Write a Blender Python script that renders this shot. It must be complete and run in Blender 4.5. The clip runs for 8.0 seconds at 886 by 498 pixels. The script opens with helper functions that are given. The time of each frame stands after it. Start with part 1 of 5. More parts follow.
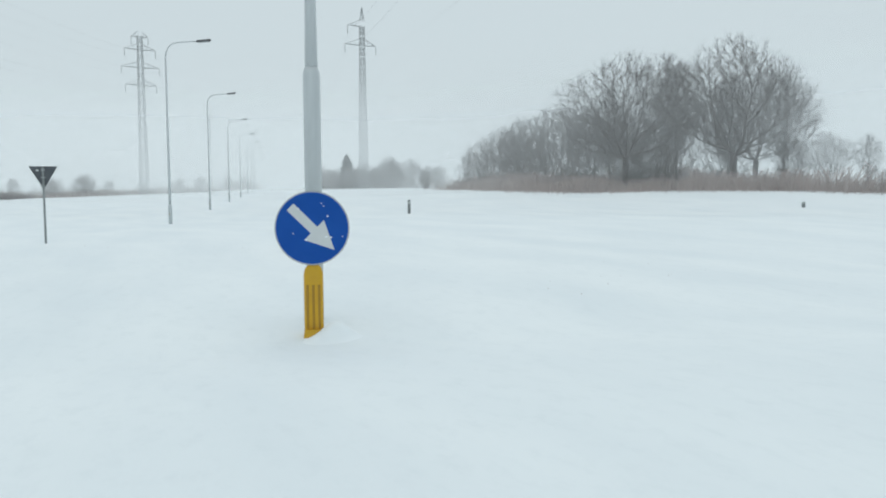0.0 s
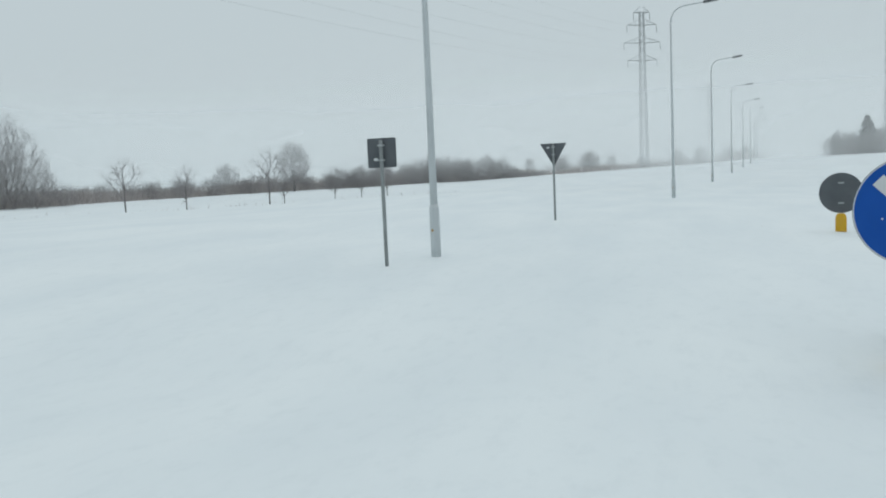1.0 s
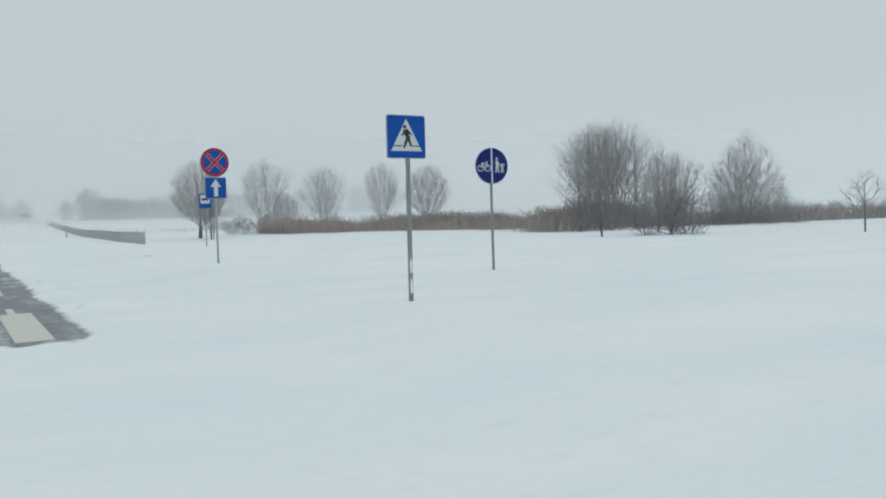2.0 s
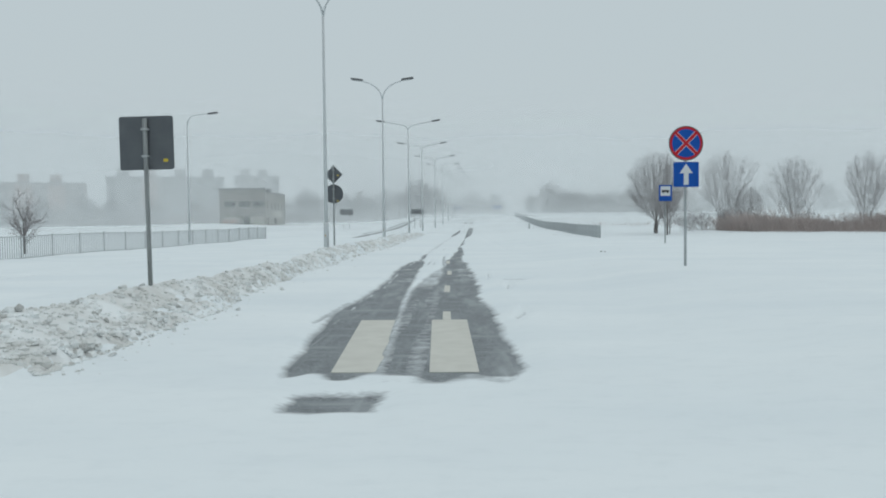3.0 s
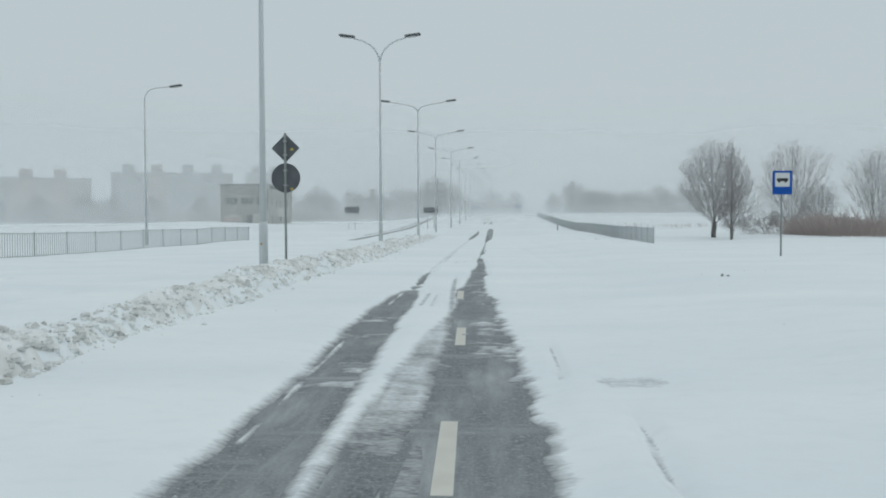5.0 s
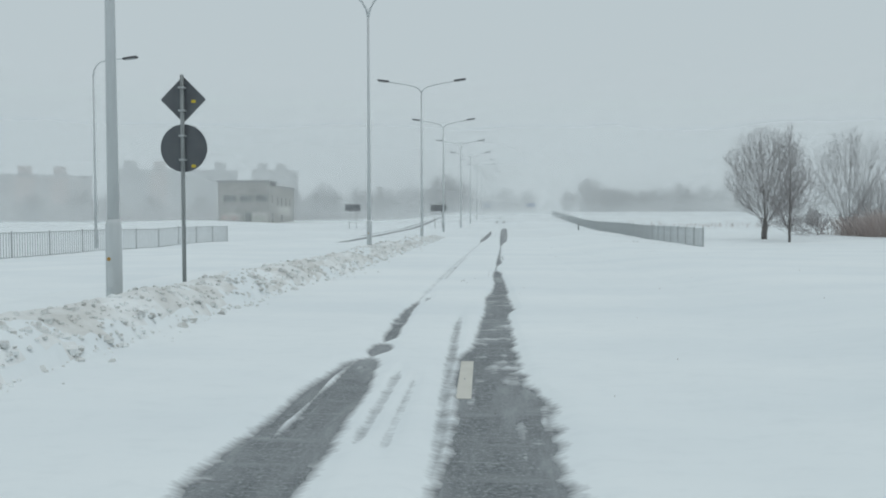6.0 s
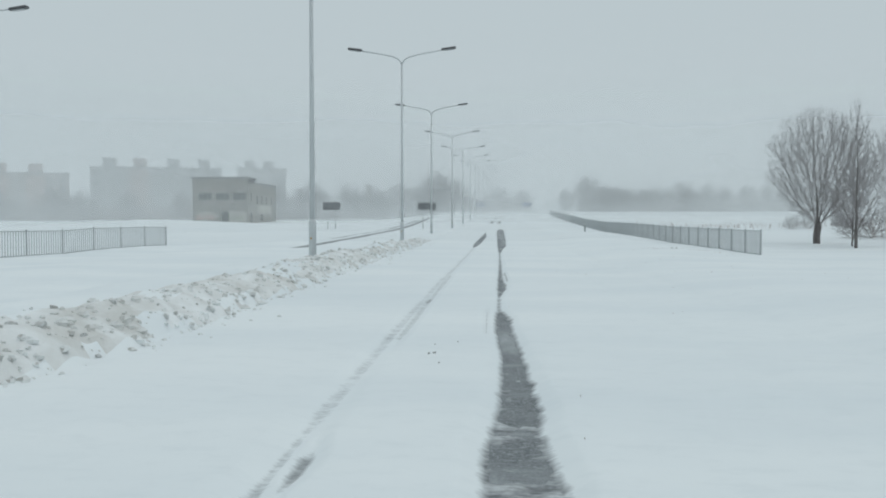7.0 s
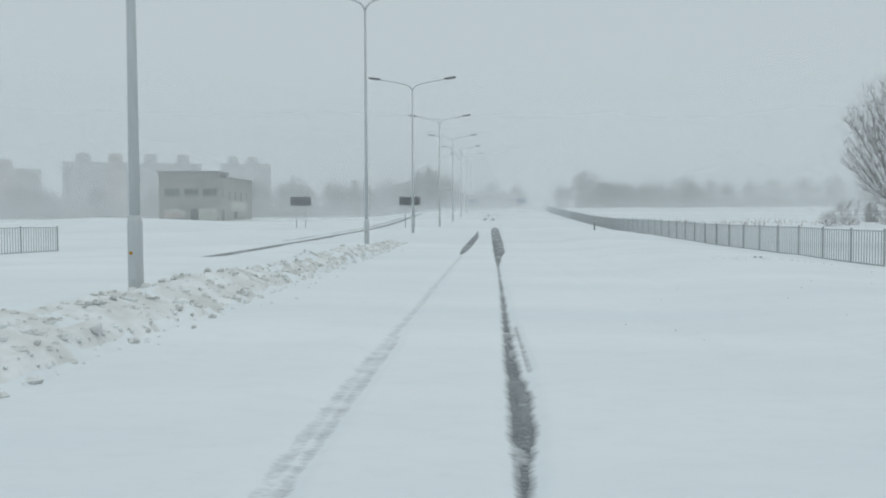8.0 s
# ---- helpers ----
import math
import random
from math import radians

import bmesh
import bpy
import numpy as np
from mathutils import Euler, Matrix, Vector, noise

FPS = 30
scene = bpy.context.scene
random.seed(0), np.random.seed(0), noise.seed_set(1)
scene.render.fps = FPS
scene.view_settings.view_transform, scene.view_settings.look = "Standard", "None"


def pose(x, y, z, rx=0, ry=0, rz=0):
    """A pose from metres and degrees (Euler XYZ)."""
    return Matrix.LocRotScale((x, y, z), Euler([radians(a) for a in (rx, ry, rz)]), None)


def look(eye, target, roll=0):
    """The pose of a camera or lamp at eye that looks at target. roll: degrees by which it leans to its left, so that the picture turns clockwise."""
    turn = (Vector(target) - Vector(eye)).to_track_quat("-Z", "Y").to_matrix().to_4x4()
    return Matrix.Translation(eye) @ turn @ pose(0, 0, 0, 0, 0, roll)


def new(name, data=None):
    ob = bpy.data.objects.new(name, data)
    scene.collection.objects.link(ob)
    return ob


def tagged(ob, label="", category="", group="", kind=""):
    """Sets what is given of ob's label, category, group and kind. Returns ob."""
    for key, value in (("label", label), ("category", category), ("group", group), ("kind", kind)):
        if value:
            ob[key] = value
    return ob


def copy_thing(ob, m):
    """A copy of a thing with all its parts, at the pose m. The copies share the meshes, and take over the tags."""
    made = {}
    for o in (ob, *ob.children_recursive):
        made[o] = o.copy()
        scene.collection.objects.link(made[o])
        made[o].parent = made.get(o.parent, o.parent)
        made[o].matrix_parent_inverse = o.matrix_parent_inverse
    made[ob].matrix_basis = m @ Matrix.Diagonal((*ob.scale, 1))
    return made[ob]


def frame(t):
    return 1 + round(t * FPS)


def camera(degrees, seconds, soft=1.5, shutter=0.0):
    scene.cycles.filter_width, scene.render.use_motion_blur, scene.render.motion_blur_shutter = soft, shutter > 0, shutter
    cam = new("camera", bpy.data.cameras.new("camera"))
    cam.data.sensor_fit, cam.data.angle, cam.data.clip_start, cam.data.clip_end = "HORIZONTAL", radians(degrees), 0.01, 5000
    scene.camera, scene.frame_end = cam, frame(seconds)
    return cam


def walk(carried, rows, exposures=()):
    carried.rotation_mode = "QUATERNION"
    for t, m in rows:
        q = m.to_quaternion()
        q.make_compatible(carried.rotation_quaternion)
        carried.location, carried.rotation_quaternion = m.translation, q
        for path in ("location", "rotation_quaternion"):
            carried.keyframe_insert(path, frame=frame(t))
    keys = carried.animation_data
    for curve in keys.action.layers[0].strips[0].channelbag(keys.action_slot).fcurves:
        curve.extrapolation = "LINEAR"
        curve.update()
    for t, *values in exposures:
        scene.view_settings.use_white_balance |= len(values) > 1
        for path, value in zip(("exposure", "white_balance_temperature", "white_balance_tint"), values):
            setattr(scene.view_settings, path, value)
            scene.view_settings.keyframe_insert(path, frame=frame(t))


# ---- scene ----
cam = camera(57.0, 8.0, soft=1.9)
PATH = [
    (0.0, (-5.335, -6.216, 1.42), -111.13, -4.34, -0.33),
    (0.6, (-3.842, -6.336, 1.42), -91.91, -5.08, -1.98),
    (1.0, (-3.030, -6.058, 1.42), -77.11, -5.43, -2.58),
    (1.2, (-2.659, -5.747, 1.42), -67.89, -4.75, -3.30),
    (2.3, (0.222, -2.584, 1.443), -16.20, -1.98, -1.3),
    (2.5, (0.313, -1.688, 1.416), -8.95, -1.80, -1.3),
    (3.0, (0.275, 0.286, 1.419), 1.83, -2.03, -0.6),
    (3.5, (0.168, 2.595, 1.433), 4.91, -1.81, 0.0),
    (4.0, (0.143, 5.414, 1.442), 3.84, -1.95, 0.1),
    (4.5, (0.130, 8.598, 1.435), 2.81, -2.01, -0.2),
    (6.0, (-0.158, 20.57, 1.387), 3.84, -2.12, -0.1),
    (6.5, (-0.256, 25.206, 1.366), 3.67, -2.06, -0.1),
    (7.0, (-0.317, 30.096, 1.360), 3.41, -2.12, 0.0),
    (7.5, (-0.360, 35.265, 1.340), 3.04, -2.20, 0.0),
    (8.0, (-0.359, 40.723, 1.326), 2.90, -2.32, -0.2),
]
# yaw to the left of the road, pitch up, lean to the left
EXPOSURES = [(0.0, 0.24), (0.6, 0.07), (1.0, 0.03), (1.2, 0.04), (2.5, 0.02), (3.5, -0.02), (8.0, -0.03)]


def aim(eye, yaw, pitch, roll):
    a, b = radians(yaw), radians(pitch)
    ahead = Vector((-math.sin(a) * math.cos(b), math.cos(a) * math.cos(b), math.sin(b)))
    return look(eye, Vector(eye) + ahead, roll)


walk(cam, [(t, aim(eye, yaw, pitch, roll)) for t, eye, yaw, pitch, roll in PATH], EXPOSURES)

# ---- overcast light ----
world = bpy.data.worlds.new("overcast_sky")
scene.world = world
world.use_nodes = True
wn = world.node_tree
wn.nodes.clear()
sky = wn.nodes.new("ShaderNodeTexSky")
sky.sky_type, sky.sun_disc = "NISHITA", False
sky.sun_elevation, sky.sun_rotation = radians(72), radians(105)
sky.dust_density = 6.0
cloud = wn.nodes.new("ShaderNodeMix")
cloud.data_type = "RGBA"
cloud.inputs["Factor"].default_value = 0.965
cloud.inputs["B"].default_value = (5.15, 5.95, 6.27, 1)
back = wn.nodes.new("ShaderNodeBackground")
back.inputs["Strength"].default_value = 0.1
wout = wn.nodes.new("ShaderNodeOutputWorld")
wn.links.new(sky.outputs["Color"], cloud.inputs["A"])
wn.links.new(cloud.outputs["Result"], back.inputs["Color"])
wn.links.new(back.outputs["Background"], wout.inputs["Surface"])
sun = bpy.data.lights.new("sun", "SUN")
sun.energy, sun.angle, sun.color = 0.5, radians(80), (1.0, 0.985, 0.96)
sun_ob = new("sun", sun)
sun_ob.matrix_world = look((19, -5, 60), (0, 0, 0))


# ---- materials ----
def material(name, color, rough=0.6, metal=0.0, second=None, scale=6.0, amount=0.5, bump=0.0, bump_scale=40.0, stretch=(1, 1, 1), detail=6.0):
    """A principled surface with two sizes of colour variation and a fine relief."""
    m = bpy.data.materials.new(name)
    m.use_nodes = True
    t = m.node_tree
    b = t.nodes["Principled BSDF"]
    b.inputs["Roughness"].default_value, b.inputs["Metallic"].default_value = rough, metal
    if "reflective" in name:
        b.inputs["Specular IOR Level"].default_value = 0.2
    place = t.nodes.new("ShaderNodeTexCoord")
    size = t.nodes.new("ShaderNodeMapping")
    size.inputs["Scale"].default_value = stretch
    t.links.new(place.outputs["Object"], size.inputs["Vector"])
    big = t.nodes.new("ShaderNodeTexNoise")
    big.inputs["Scale"].default_value, big.inputs["Detail"].default_value = scale, detail
    t.links.new(size.outputs["Vector"], big.inputs["Vector"])
    ramp = t.nodes.new("ShaderNodeMapRange")
    ramp.inputs["From Min"].default_value, ramp.inputs["From Max"].default_value = 0.35, 0.65
    ramp.inputs["To Max"].default_value = amount
    t.links.new(big.outputs["Fac"], ramp.inputs["Value"])
    mix = t.nodes.new("ShaderNodeMix")
    mix.data_type = "RGBA"
    mix.inputs["A"].default_value = (*color, 1)
    mix.inputs["B"].default_value = (*(second or [c * 0.7 for c in color]), 1)
    t.links.new(ramp.outputs["Result"], mix.inputs["Factor"])
    t.links.new(mix.outputs["Result"], b.inputs["Base Color"])
    if bump:
        fine = t.nodes.new("ShaderNodeTexNoise")
        fine.inputs["Scale"].default_value, fine.inputs["Detail"].default_value = bump_scale, 5.0
        t.links.new(size.outputs["Vector"], fine.inputs["Vector"])
        relief = t.nodes.new("ShaderNodeBump")
        relief.inputs["Strength"].default_value, relief.inputs["Distance"].default_value = bump, 0.02
        t.links.new(fine.outputs["Fac"], relief.inputs["Height"])
        t.links.new(relief.outputs["Normal"], b.inputs["Normal"])
    return m


SNOW = material("snow", (0.84, 0.885, 0.90), 0.75, second=(0.80, 0.85, 0.875), scale=0.25, amount=0.7, bump=0.35, bump_scale=3.0, stretch=(0.5, 1.6, 1.0))
PLOUGHED = material("ploughed_snow", (0.82, 0.85, 0.855), 0.85, second=(0.59, 0.59, 0.565), scale=1.9, amount=0.8, bump=0.8, bump_scale=14)
DIRTY = material("dirty_snow", (0.66, 0.672, 0.66), 0.9, second=(0.44, 0.435, 0.415), scale=5, amount=0.85, bump=0.6, bump_scale=30)
PAINT = material("road_paint", (0.64, 0.63, 0.575), 0.7, second=(0.55, 0.54, 0.49), scale=4, amount=0.6, bump=0.2, bump_scale=120)
ZINC = material("galvanised_steel", (0.42, 0.44, 0.45), 0.55, 0.35, second=(0.30, 0.32, 0.33), scale=3, amount=0.6, stretch=(4, 4, 0.7))
POLE = material("grey_painted_pole", (0.58, 0.61, 0.62), 0.5, 0.0, second=(0.47, 0.50, 0.51), scale=2, amount=0.6, stretch=(5, 5, 0.4))
POST = material("sign_post_steel", (0.30, 0.32, 0.32), 0.5, 0.3, second=(0.20, 0.21, 0.21), scale=3, amount=0.7, stretch=(6, 6, 0.6))
BACK = material("sign_back_grey", (0.085, 0.095, 0.105), 0.6, 0.0, second=(0.12, 0.13, 0.14), scale=4, amount=0.6)
BLUE = material("blue_reflective", (0.004, 0.075, 0.36), 0.5, second=(0.008, 0.09, 0.40), scale=5, amount=0.5)
NAVY = material("navy_reflective", (0.008, 0.020, 0.145), 0.35, second=(0.012, 0.03, 0.17), scale=5, amount=0.5)
RED = material("red_reflective", (0.50, 0.018, 0.030), 0.35, second=(0.42, 0.02, 0.03), scale=5, amount=0.5)
WHITE = material("white_reflective", (0.66, 0.68, 0.68), 0.4, second=(0.58, 0.60, 0.60), scale=7, amount=0.5)
BLACK = material("black_film", (0.02, 0.022, 0.025), 0.45, second=(0.035, 0.035, 0.04), scale=8)
YELLOW = material("yellow_plastic", (0.66, 0.38, 0.012), 0.5, second=(0.56, 0.31, 0.02), scale=6, amount=0.6)
OCHRE = material("ochre_groove_shade_and_sticker", (0.42, 0.22, 0.015), 0.6, second=(0.34, 0.19, 0.03), scale=10, amount=0.6)
STICKER = material("yellow_sticker", (0.62, 0.46, 0.03), 0.5, second=(0.5, 0.38, 0.05), scale=20)
LAMP = material("lamp_housing", (0.09, 0.095, 0.10), 0.45, second=(0.13, 0.13, 0.135), scale=6)
LENS = material("lamp_glass", (0.35, 0.37, 0.38), 0.2, second=(0.3, 0.32, 0.33), scale=6)
FENCE = material("grey_fence_steel", (0.46, 0.49, 0.50), 0.55, 0.2, second=(0.36, 0.385, 0.39), scale=2, amount=0.6)
# Bark and twigs lightened: rime, plus distance haze put into the colour.
BARK = material("hazed_wet_bark", (0.140, 0.128, 0.124), 0.9, second=(0.22, 0.205, 0.20), scale=5, amount=0.7, bump=0.6, bump_scale=25, stretch=(3, 3, 0.5))
TWIG = material("hazed_rimed_twigs", (0.255, 0.237, 0.240), 0.9, second=(0.36, 0.34, 0.342), scale=3, amount=0.6)
# Reed and scrub browns are also paled for the haze in front of them.
REED = material("dry_reed", (0.52, 0.44, 0.415), 0.9, second=(0.41, 0.355, 0.338), scale=0.6, amount=0.8)
BUSH = material("bare_scrub", (0.46, 0.41, 0.395), 0.9, second=(0.35, 0.31, 0.30), scale=0.6, amount=0.8)
NEEDLE = material("spruce_needles", (0.075, 0.090, 0.082), 0.85, second=(0.14, 0.15, 0.145), scale=2)
PLASTER = material("weathered_plaster", (0.30, 0.285, 0.25), 0.9, second=(0.19, 0.18, 0.16), scale=0.5, amount=0.8, bump=0.3, bump_scale=6, stretch=(1, 1, 0.6))
PALE = material("bare_pale_render", (0.50, 0.49, 0.43), 0.9, second=(0.36, 0.35, 0.31), scale=0.9, amount=0.8)
ROOF = material("roof_felt", (0.16, 0.16, 0.16), 0.9, second=(0.25, 0.25, 0.25), scale=1)
DARK = material("interior_shade", (0.035, 0.036, 0.038), 0.9, second=(0.05, 0.05, 0.05), scale=1)
SPRAY = material("faded_red_spray_paint", (0.50, 0.17, 0.16), 0.8, second=(0.52, 0.30, 0.28), scale=2)
SPRAY_GREEN = material("faded_green_spray_paint", (0.24, 0.33, 0.26), 0.8, second=(0.36, 0.38, 0.32), scale=2)
PANEL = material("concrete_panel_grey", (0.47, 0.46, 0.45), 0.9, second=(0.38, 0.38, 0.37), scale=0.1, amount=0.6)
PINKISH = material("pinkish_rendered_panel", (0.53, 0.43, 0.385), 0.9, second=(0.45, 0.385, 0.36), scale=0.1, amount=0.6)
PEACH = material("peach_facade_panel", (0.62, 0.36, 0.28), 0.9, second=(0.54, 0.34, 0.27), scale=0.1, amount=0.6)
WOOD = material("weathered_timber", (0.14, 0.115, 0.09), 0.9, second=(0.2, 0.17, 0.14), scale=2, stretch=(4, 4, 0.5))
# Mist over the far towers is put into this lattice grey.
PYLON = material("misted_galvanised_lattice", (0.38, 0.40, 0.41), 0.6, 0.1, second=(0.31, 0.33, 0.34), scale=2)
WIRE = material("aluminium_wire", (0.40, 0.41, 0.42), 0.5, 0.2)
RUBBLE = material("frozen_soil", (0.34, 0.345, 0.345), 0.95, second=(0.55, 0.56, 0.56), scale=9, amount=0.7, bump=0.5)


def asphalt_material():
    """Dark wet asphalt with stone grain, dusted by wind-driven snow in streaks across the road."""
    m = material("wet_asphalt", (0.080, 0.092, 0.101), 0.6, second=(0.170, 0.186, 0.196), scale=48, amount=0.8, bump=0.5, bump_scale=90)
    t = m.node_tree
    b = t.nodes["Principled BSDF"]
    first = b.inputs["Base Color"].links[0].from_socket
    place = t.nodes.new("ShaderNodeTexCoord")
    fac = None
    for stretch, lo, hi, top in (((0.5, 2.4, 1), 0.46, 0.80, 0.60), ((2.2, 0.4, 1), 0.43, 0.76, 0.66), ((34, 34, 1), 0.49, 0.66, 0.46), ((0.9, 9.0, 1), 0.56, 0.74, 0.55), ((9.0, 0.25, 1), 0.56, 0.76, 0.5), ((13, 16, 1), 0.50, 0.68, 0.42)):
        mp = t.nodes.new("ShaderNodeMapping")
        mp.inputs["Scale"].default_value = stretch
        t.links.new(place.outputs["Object"], mp.inputs["Vector"])
        n = t.nodes.new("ShaderNodeTexNoise")
        n.inputs["Scale"].default_value, n.inputs["Detail"].default_value, n.inputs["Roughness"].default_value = 1.0, 8.0, 0.65
        t.links.new(mp.outputs["Vector"], n.inputs["Vector"])
        r = t.nodes.new("ShaderNodeMapRange")
        r.inputs["From Min"].default_value, r.inputs["From Max"].default_value, r.inputs["To Max"].default_value = lo, hi, top
        t.links.new(n.outputs["Fac"], r.inputs["Value"])
        if fac is None:
            fac = r.outputs["Result"]
        else:
            add = t.nodes.new("ShaderNodeMath")
            add.operation, add.use_clamp = "MAXIMUM", True
            t.links.new(fac, add.inputs[0])
            t.links.new(r.outputs["Result"], add.inputs[1])
            fac = add.outputs[0]
    mix = t.nodes.new("ShaderNodeMix")
    mix.data_type = "RGBA"
    mix.inputs["B"].default_value = (0.62, 0.66, 0.68, 1)
    t.links.new(fac, mix.inputs["Factor"])
    t.links.new(first, mix.inputs["A"])
    t.links.new(mix.outputs["Result"], b.inputs["Base Color"])
    return m


ASPHALT = asphalt_material()


def let_road_show(m):
    """Where the snow is only a few millimetres deep, the dark road shows through it in grains and streaks."""
    t = m.node_tree
    b = t.nodes["Principled BSDF"]
    first = b.inputs["Base Color"].links[0].from_socket
    deep = t.nodes.new("ShaderNodeAttribute")
    deep.attribute_name = "snow_depth"
    place = t.nodes.new("ShaderNodeTexCoord")
    total = deep.outputs["Fac"]
    for stretch, size in (((3.0, 5.0, 1), 0.006), ((16, 30, 1), 0.006)):
        mp = t.nodes.new("ShaderNodeMapping")
        mp.inputs["Scale"].default_value = stretch
        t.links.new(place.outputs["Object"], mp.inputs["Vector"])
        n = t.nodes.new("ShaderNodeTexNoise")
        n.inputs["Scale"].default_value, n.inputs["Detail"].default_value = 1.0, 6.0
        t.links.new(mp.outputs["Vector"], n.inputs["Vector"])
        r = t.nodes.new("ShaderNodeMapRange")
        r.inputs["From Min"].default_value, r.inputs["From Max"].default_value = 0.3, 0.7
        r.inputs["To Min"].default_value, r.inputs["To Max"].default_value = -size, size
        t.links.new(n.outputs["Fac"], r.inputs["Value"])
        add = t.nodes.new("ShaderNodeMath")
        t.links.new(total, add.inputs[0])
        t.links.new(r.outputs["Result"], add.inputs[1])
        total = add.outputs[0]
    r = t.nodes.new("ShaderNodeMapRange")
    r.inputs["From Min"].default_value, r.inputs["From Max"].default_value = -0.004, 0.026
    t.links.new(total, r.inputs["Value"])
    mix = t.nodes.new("ShaderNodeMix")
    mix.data_type = "RGBA"
    mix.inputs["A"].default_value = (0.16, 0.17, 0.18, 1)
    t.links.new(r.outputs["Result"], mix.inputs["Factor"])
    t.links.new(first, mix.inputs["B"])
    t.links.new(mix.outputs["Result"], b.inputs["Base Color"])


SHEET_SNOW = material("field_snow", (0.825, 0.868, 0.88), 0.75, second=(0.74, 0.795, 0.822), scale=0.3, amount=0.75, bump=0.35, bump_scale=3.0, stretch=(0.5, 1.6, 1.0))
let_road_show(SHEET_SNOW)


def speckle(m):
    """Fine grey grains, and small wind-cut pits whose shade is put into the snow's colour."""
    t = m.node_tree
    b = t.nodes["Principled BSDF"]
    first = b.inputs["Base Color"].links[0].from_socket
    place = t.nodes.new("ShaderNodeTexCoord")
    mp = t.nodes.new("ShaderNodeMapping")
    mp.inputs["Scale"].default_value = (2.5, 5.0, 1.0)
    n = t.nodes.new("ShaderNodeTexNoise")
    n.inputs["Scale"].default_value, n.inputs["Detail"].default_value, n.inputs["Roughness"].default_value = 1.0, 9.0, 0.72
    r = t.nodes.new("ShaderNodeMapRange")
    r.inputs["From Min"].default_value, r.inputs["From Max"].default_value, r.inputs["To Max"].default_value = 0.50, 0.75, 0.34
    mix = t.nodes.new("ShaderNodeMix")
    mix.data_type = "RGBA"
    mix.inputs["B"].default_value = (0.66, 0.715, 0.74, 1)
    t.links.new(place.outputs["Object"], mp.inputs["Vector"])
    t.links.new(mp.outputs["Vector"], n.inputs["Vector"])
    t.links.new(n.outputs["Fac"], r.inputs["Value"])
    t.links.new(r.outputs["Result"], mix.inputs["Factor"])
    t.links.new(first, mix.inputs["A"])
    t.links.new(mix.outputs["Result"], b.inputs["Base Color"])


speckle(SHEET_SNOW)


def veil_material(name, density, fade, low_edge):
    """Haze of airborne snow for an added sheet: mostly clear, the rest scatters light onwards; uneven, and thinner near
    its rim.
    """
    m = bpy.data.materials.new(name)
    m.use_nodes = True
    t = m.node_tree
    t.nodes.clear()
    out = t.nodes.new("ShaderNodeOutputMaterial")
    clear = t.nodes.new("ShaderNodeBsdfTransparent")
    both = t.nodes.new("ShaderNodeBsdfTranslucent")
    both.inputs["Color"].default_value = (0.97, 0.985, 0.99, 1)
    place = t.nodes.new("ShaderNodeTexCoord")
    mp = t.nodes.new("ShaderNodeMapping")
    mp.inputs["Scale"].default_value = (0.02, 0.02, 0.06)
    t.links.new(place.outputs["Object"], mp.inputs["Vector"])
    n = t.nodes.new("ShaderNodeTexNoise")
    n.inputs["Scale"].default_value, n.inputs["Detail"].default_value = 1.0, 4.0
    t.links.new(mp.outputs["Vector"], n.inputs["Vector"])
    r = t.nodes.new("ShaderNodeMapRange")
    r.inputs["From Min"].default_value, r.inputs["From Max"].default_value = 0.3, 0.7
    r.inputs["To Min"].default_value, r.inputs["To Max"].default_value = density * 0.8, density * 1.2
    t.links.new(n.outputs["Fac"], r.inputs["Value"])
    xyz = t.nodes.new("ShaderNodeSeparateXYZ")
    t.links.new(place.outputs["Object"], xyz.inputs[0])
    low = t.nodes.new("ShaderNodeMapRange")
    low.inputs["From Min"].default_value, low.inputs["From Max"].default_value = low_edge
    t.links.new(xyz.outputs["Z"], low.inputs["Value"])
    top = t.nodes.new("ShaderNodeMapRange")
    top.interpolation_type = "SMOOTHERSTEP"
    top.inputs["From Min"].default_value, top.inputs["From Max"].default_value = fade
    t.links.new(xyz.outputs["Z"], top.inputs["Value"])
    a = t.nodes.new("ShaderNodeMath")
    a.operation = "MULTIPLY"
    t.links.new(low.outputs[0], a.inputs[0])
    t.links.new(top.outputs[0], a.inputs[1])
    c = t.nodes.new("ShaderNodeMath")
    c.operation = "MULTIPLY"
    t.links.new(a.outputs[0], c.inputs[0])
    t.links.new(r.outputs[0], c.inputs[1])
    mix = t.nodes.new("ShaderNodeMixShader")
    t.links.new(c.outputs[0], mix.inputs[0])
    t.links.new(clear.outputs[0], mix.inputs[1])
    t.links.new(both.outputs[0], mix.inputs[2])
    t.links.new(mix.outputs[0], out.inputs["Surface"])
    return m


# ---- building helpers ----
def link_mesh(name, verts, faces, mats, parent=None, smooth=False, slots=None):
    me = bpy.data.meshes.new(name)
    me.from_pydata(verts, [], faces)
    for m in mats if isinstance(mats, (list, tuple)) else [mats]:
        me.materials.append(m)
    if slots:
        me.polygons.foreach_set("material_index", slots)
    if smooth:
        me.polygons.foreach_set("use_smooth", [True] * len(me.polygons))
    me.update()
    ob = new(name, me)
    ob.parent = parent
    return ob


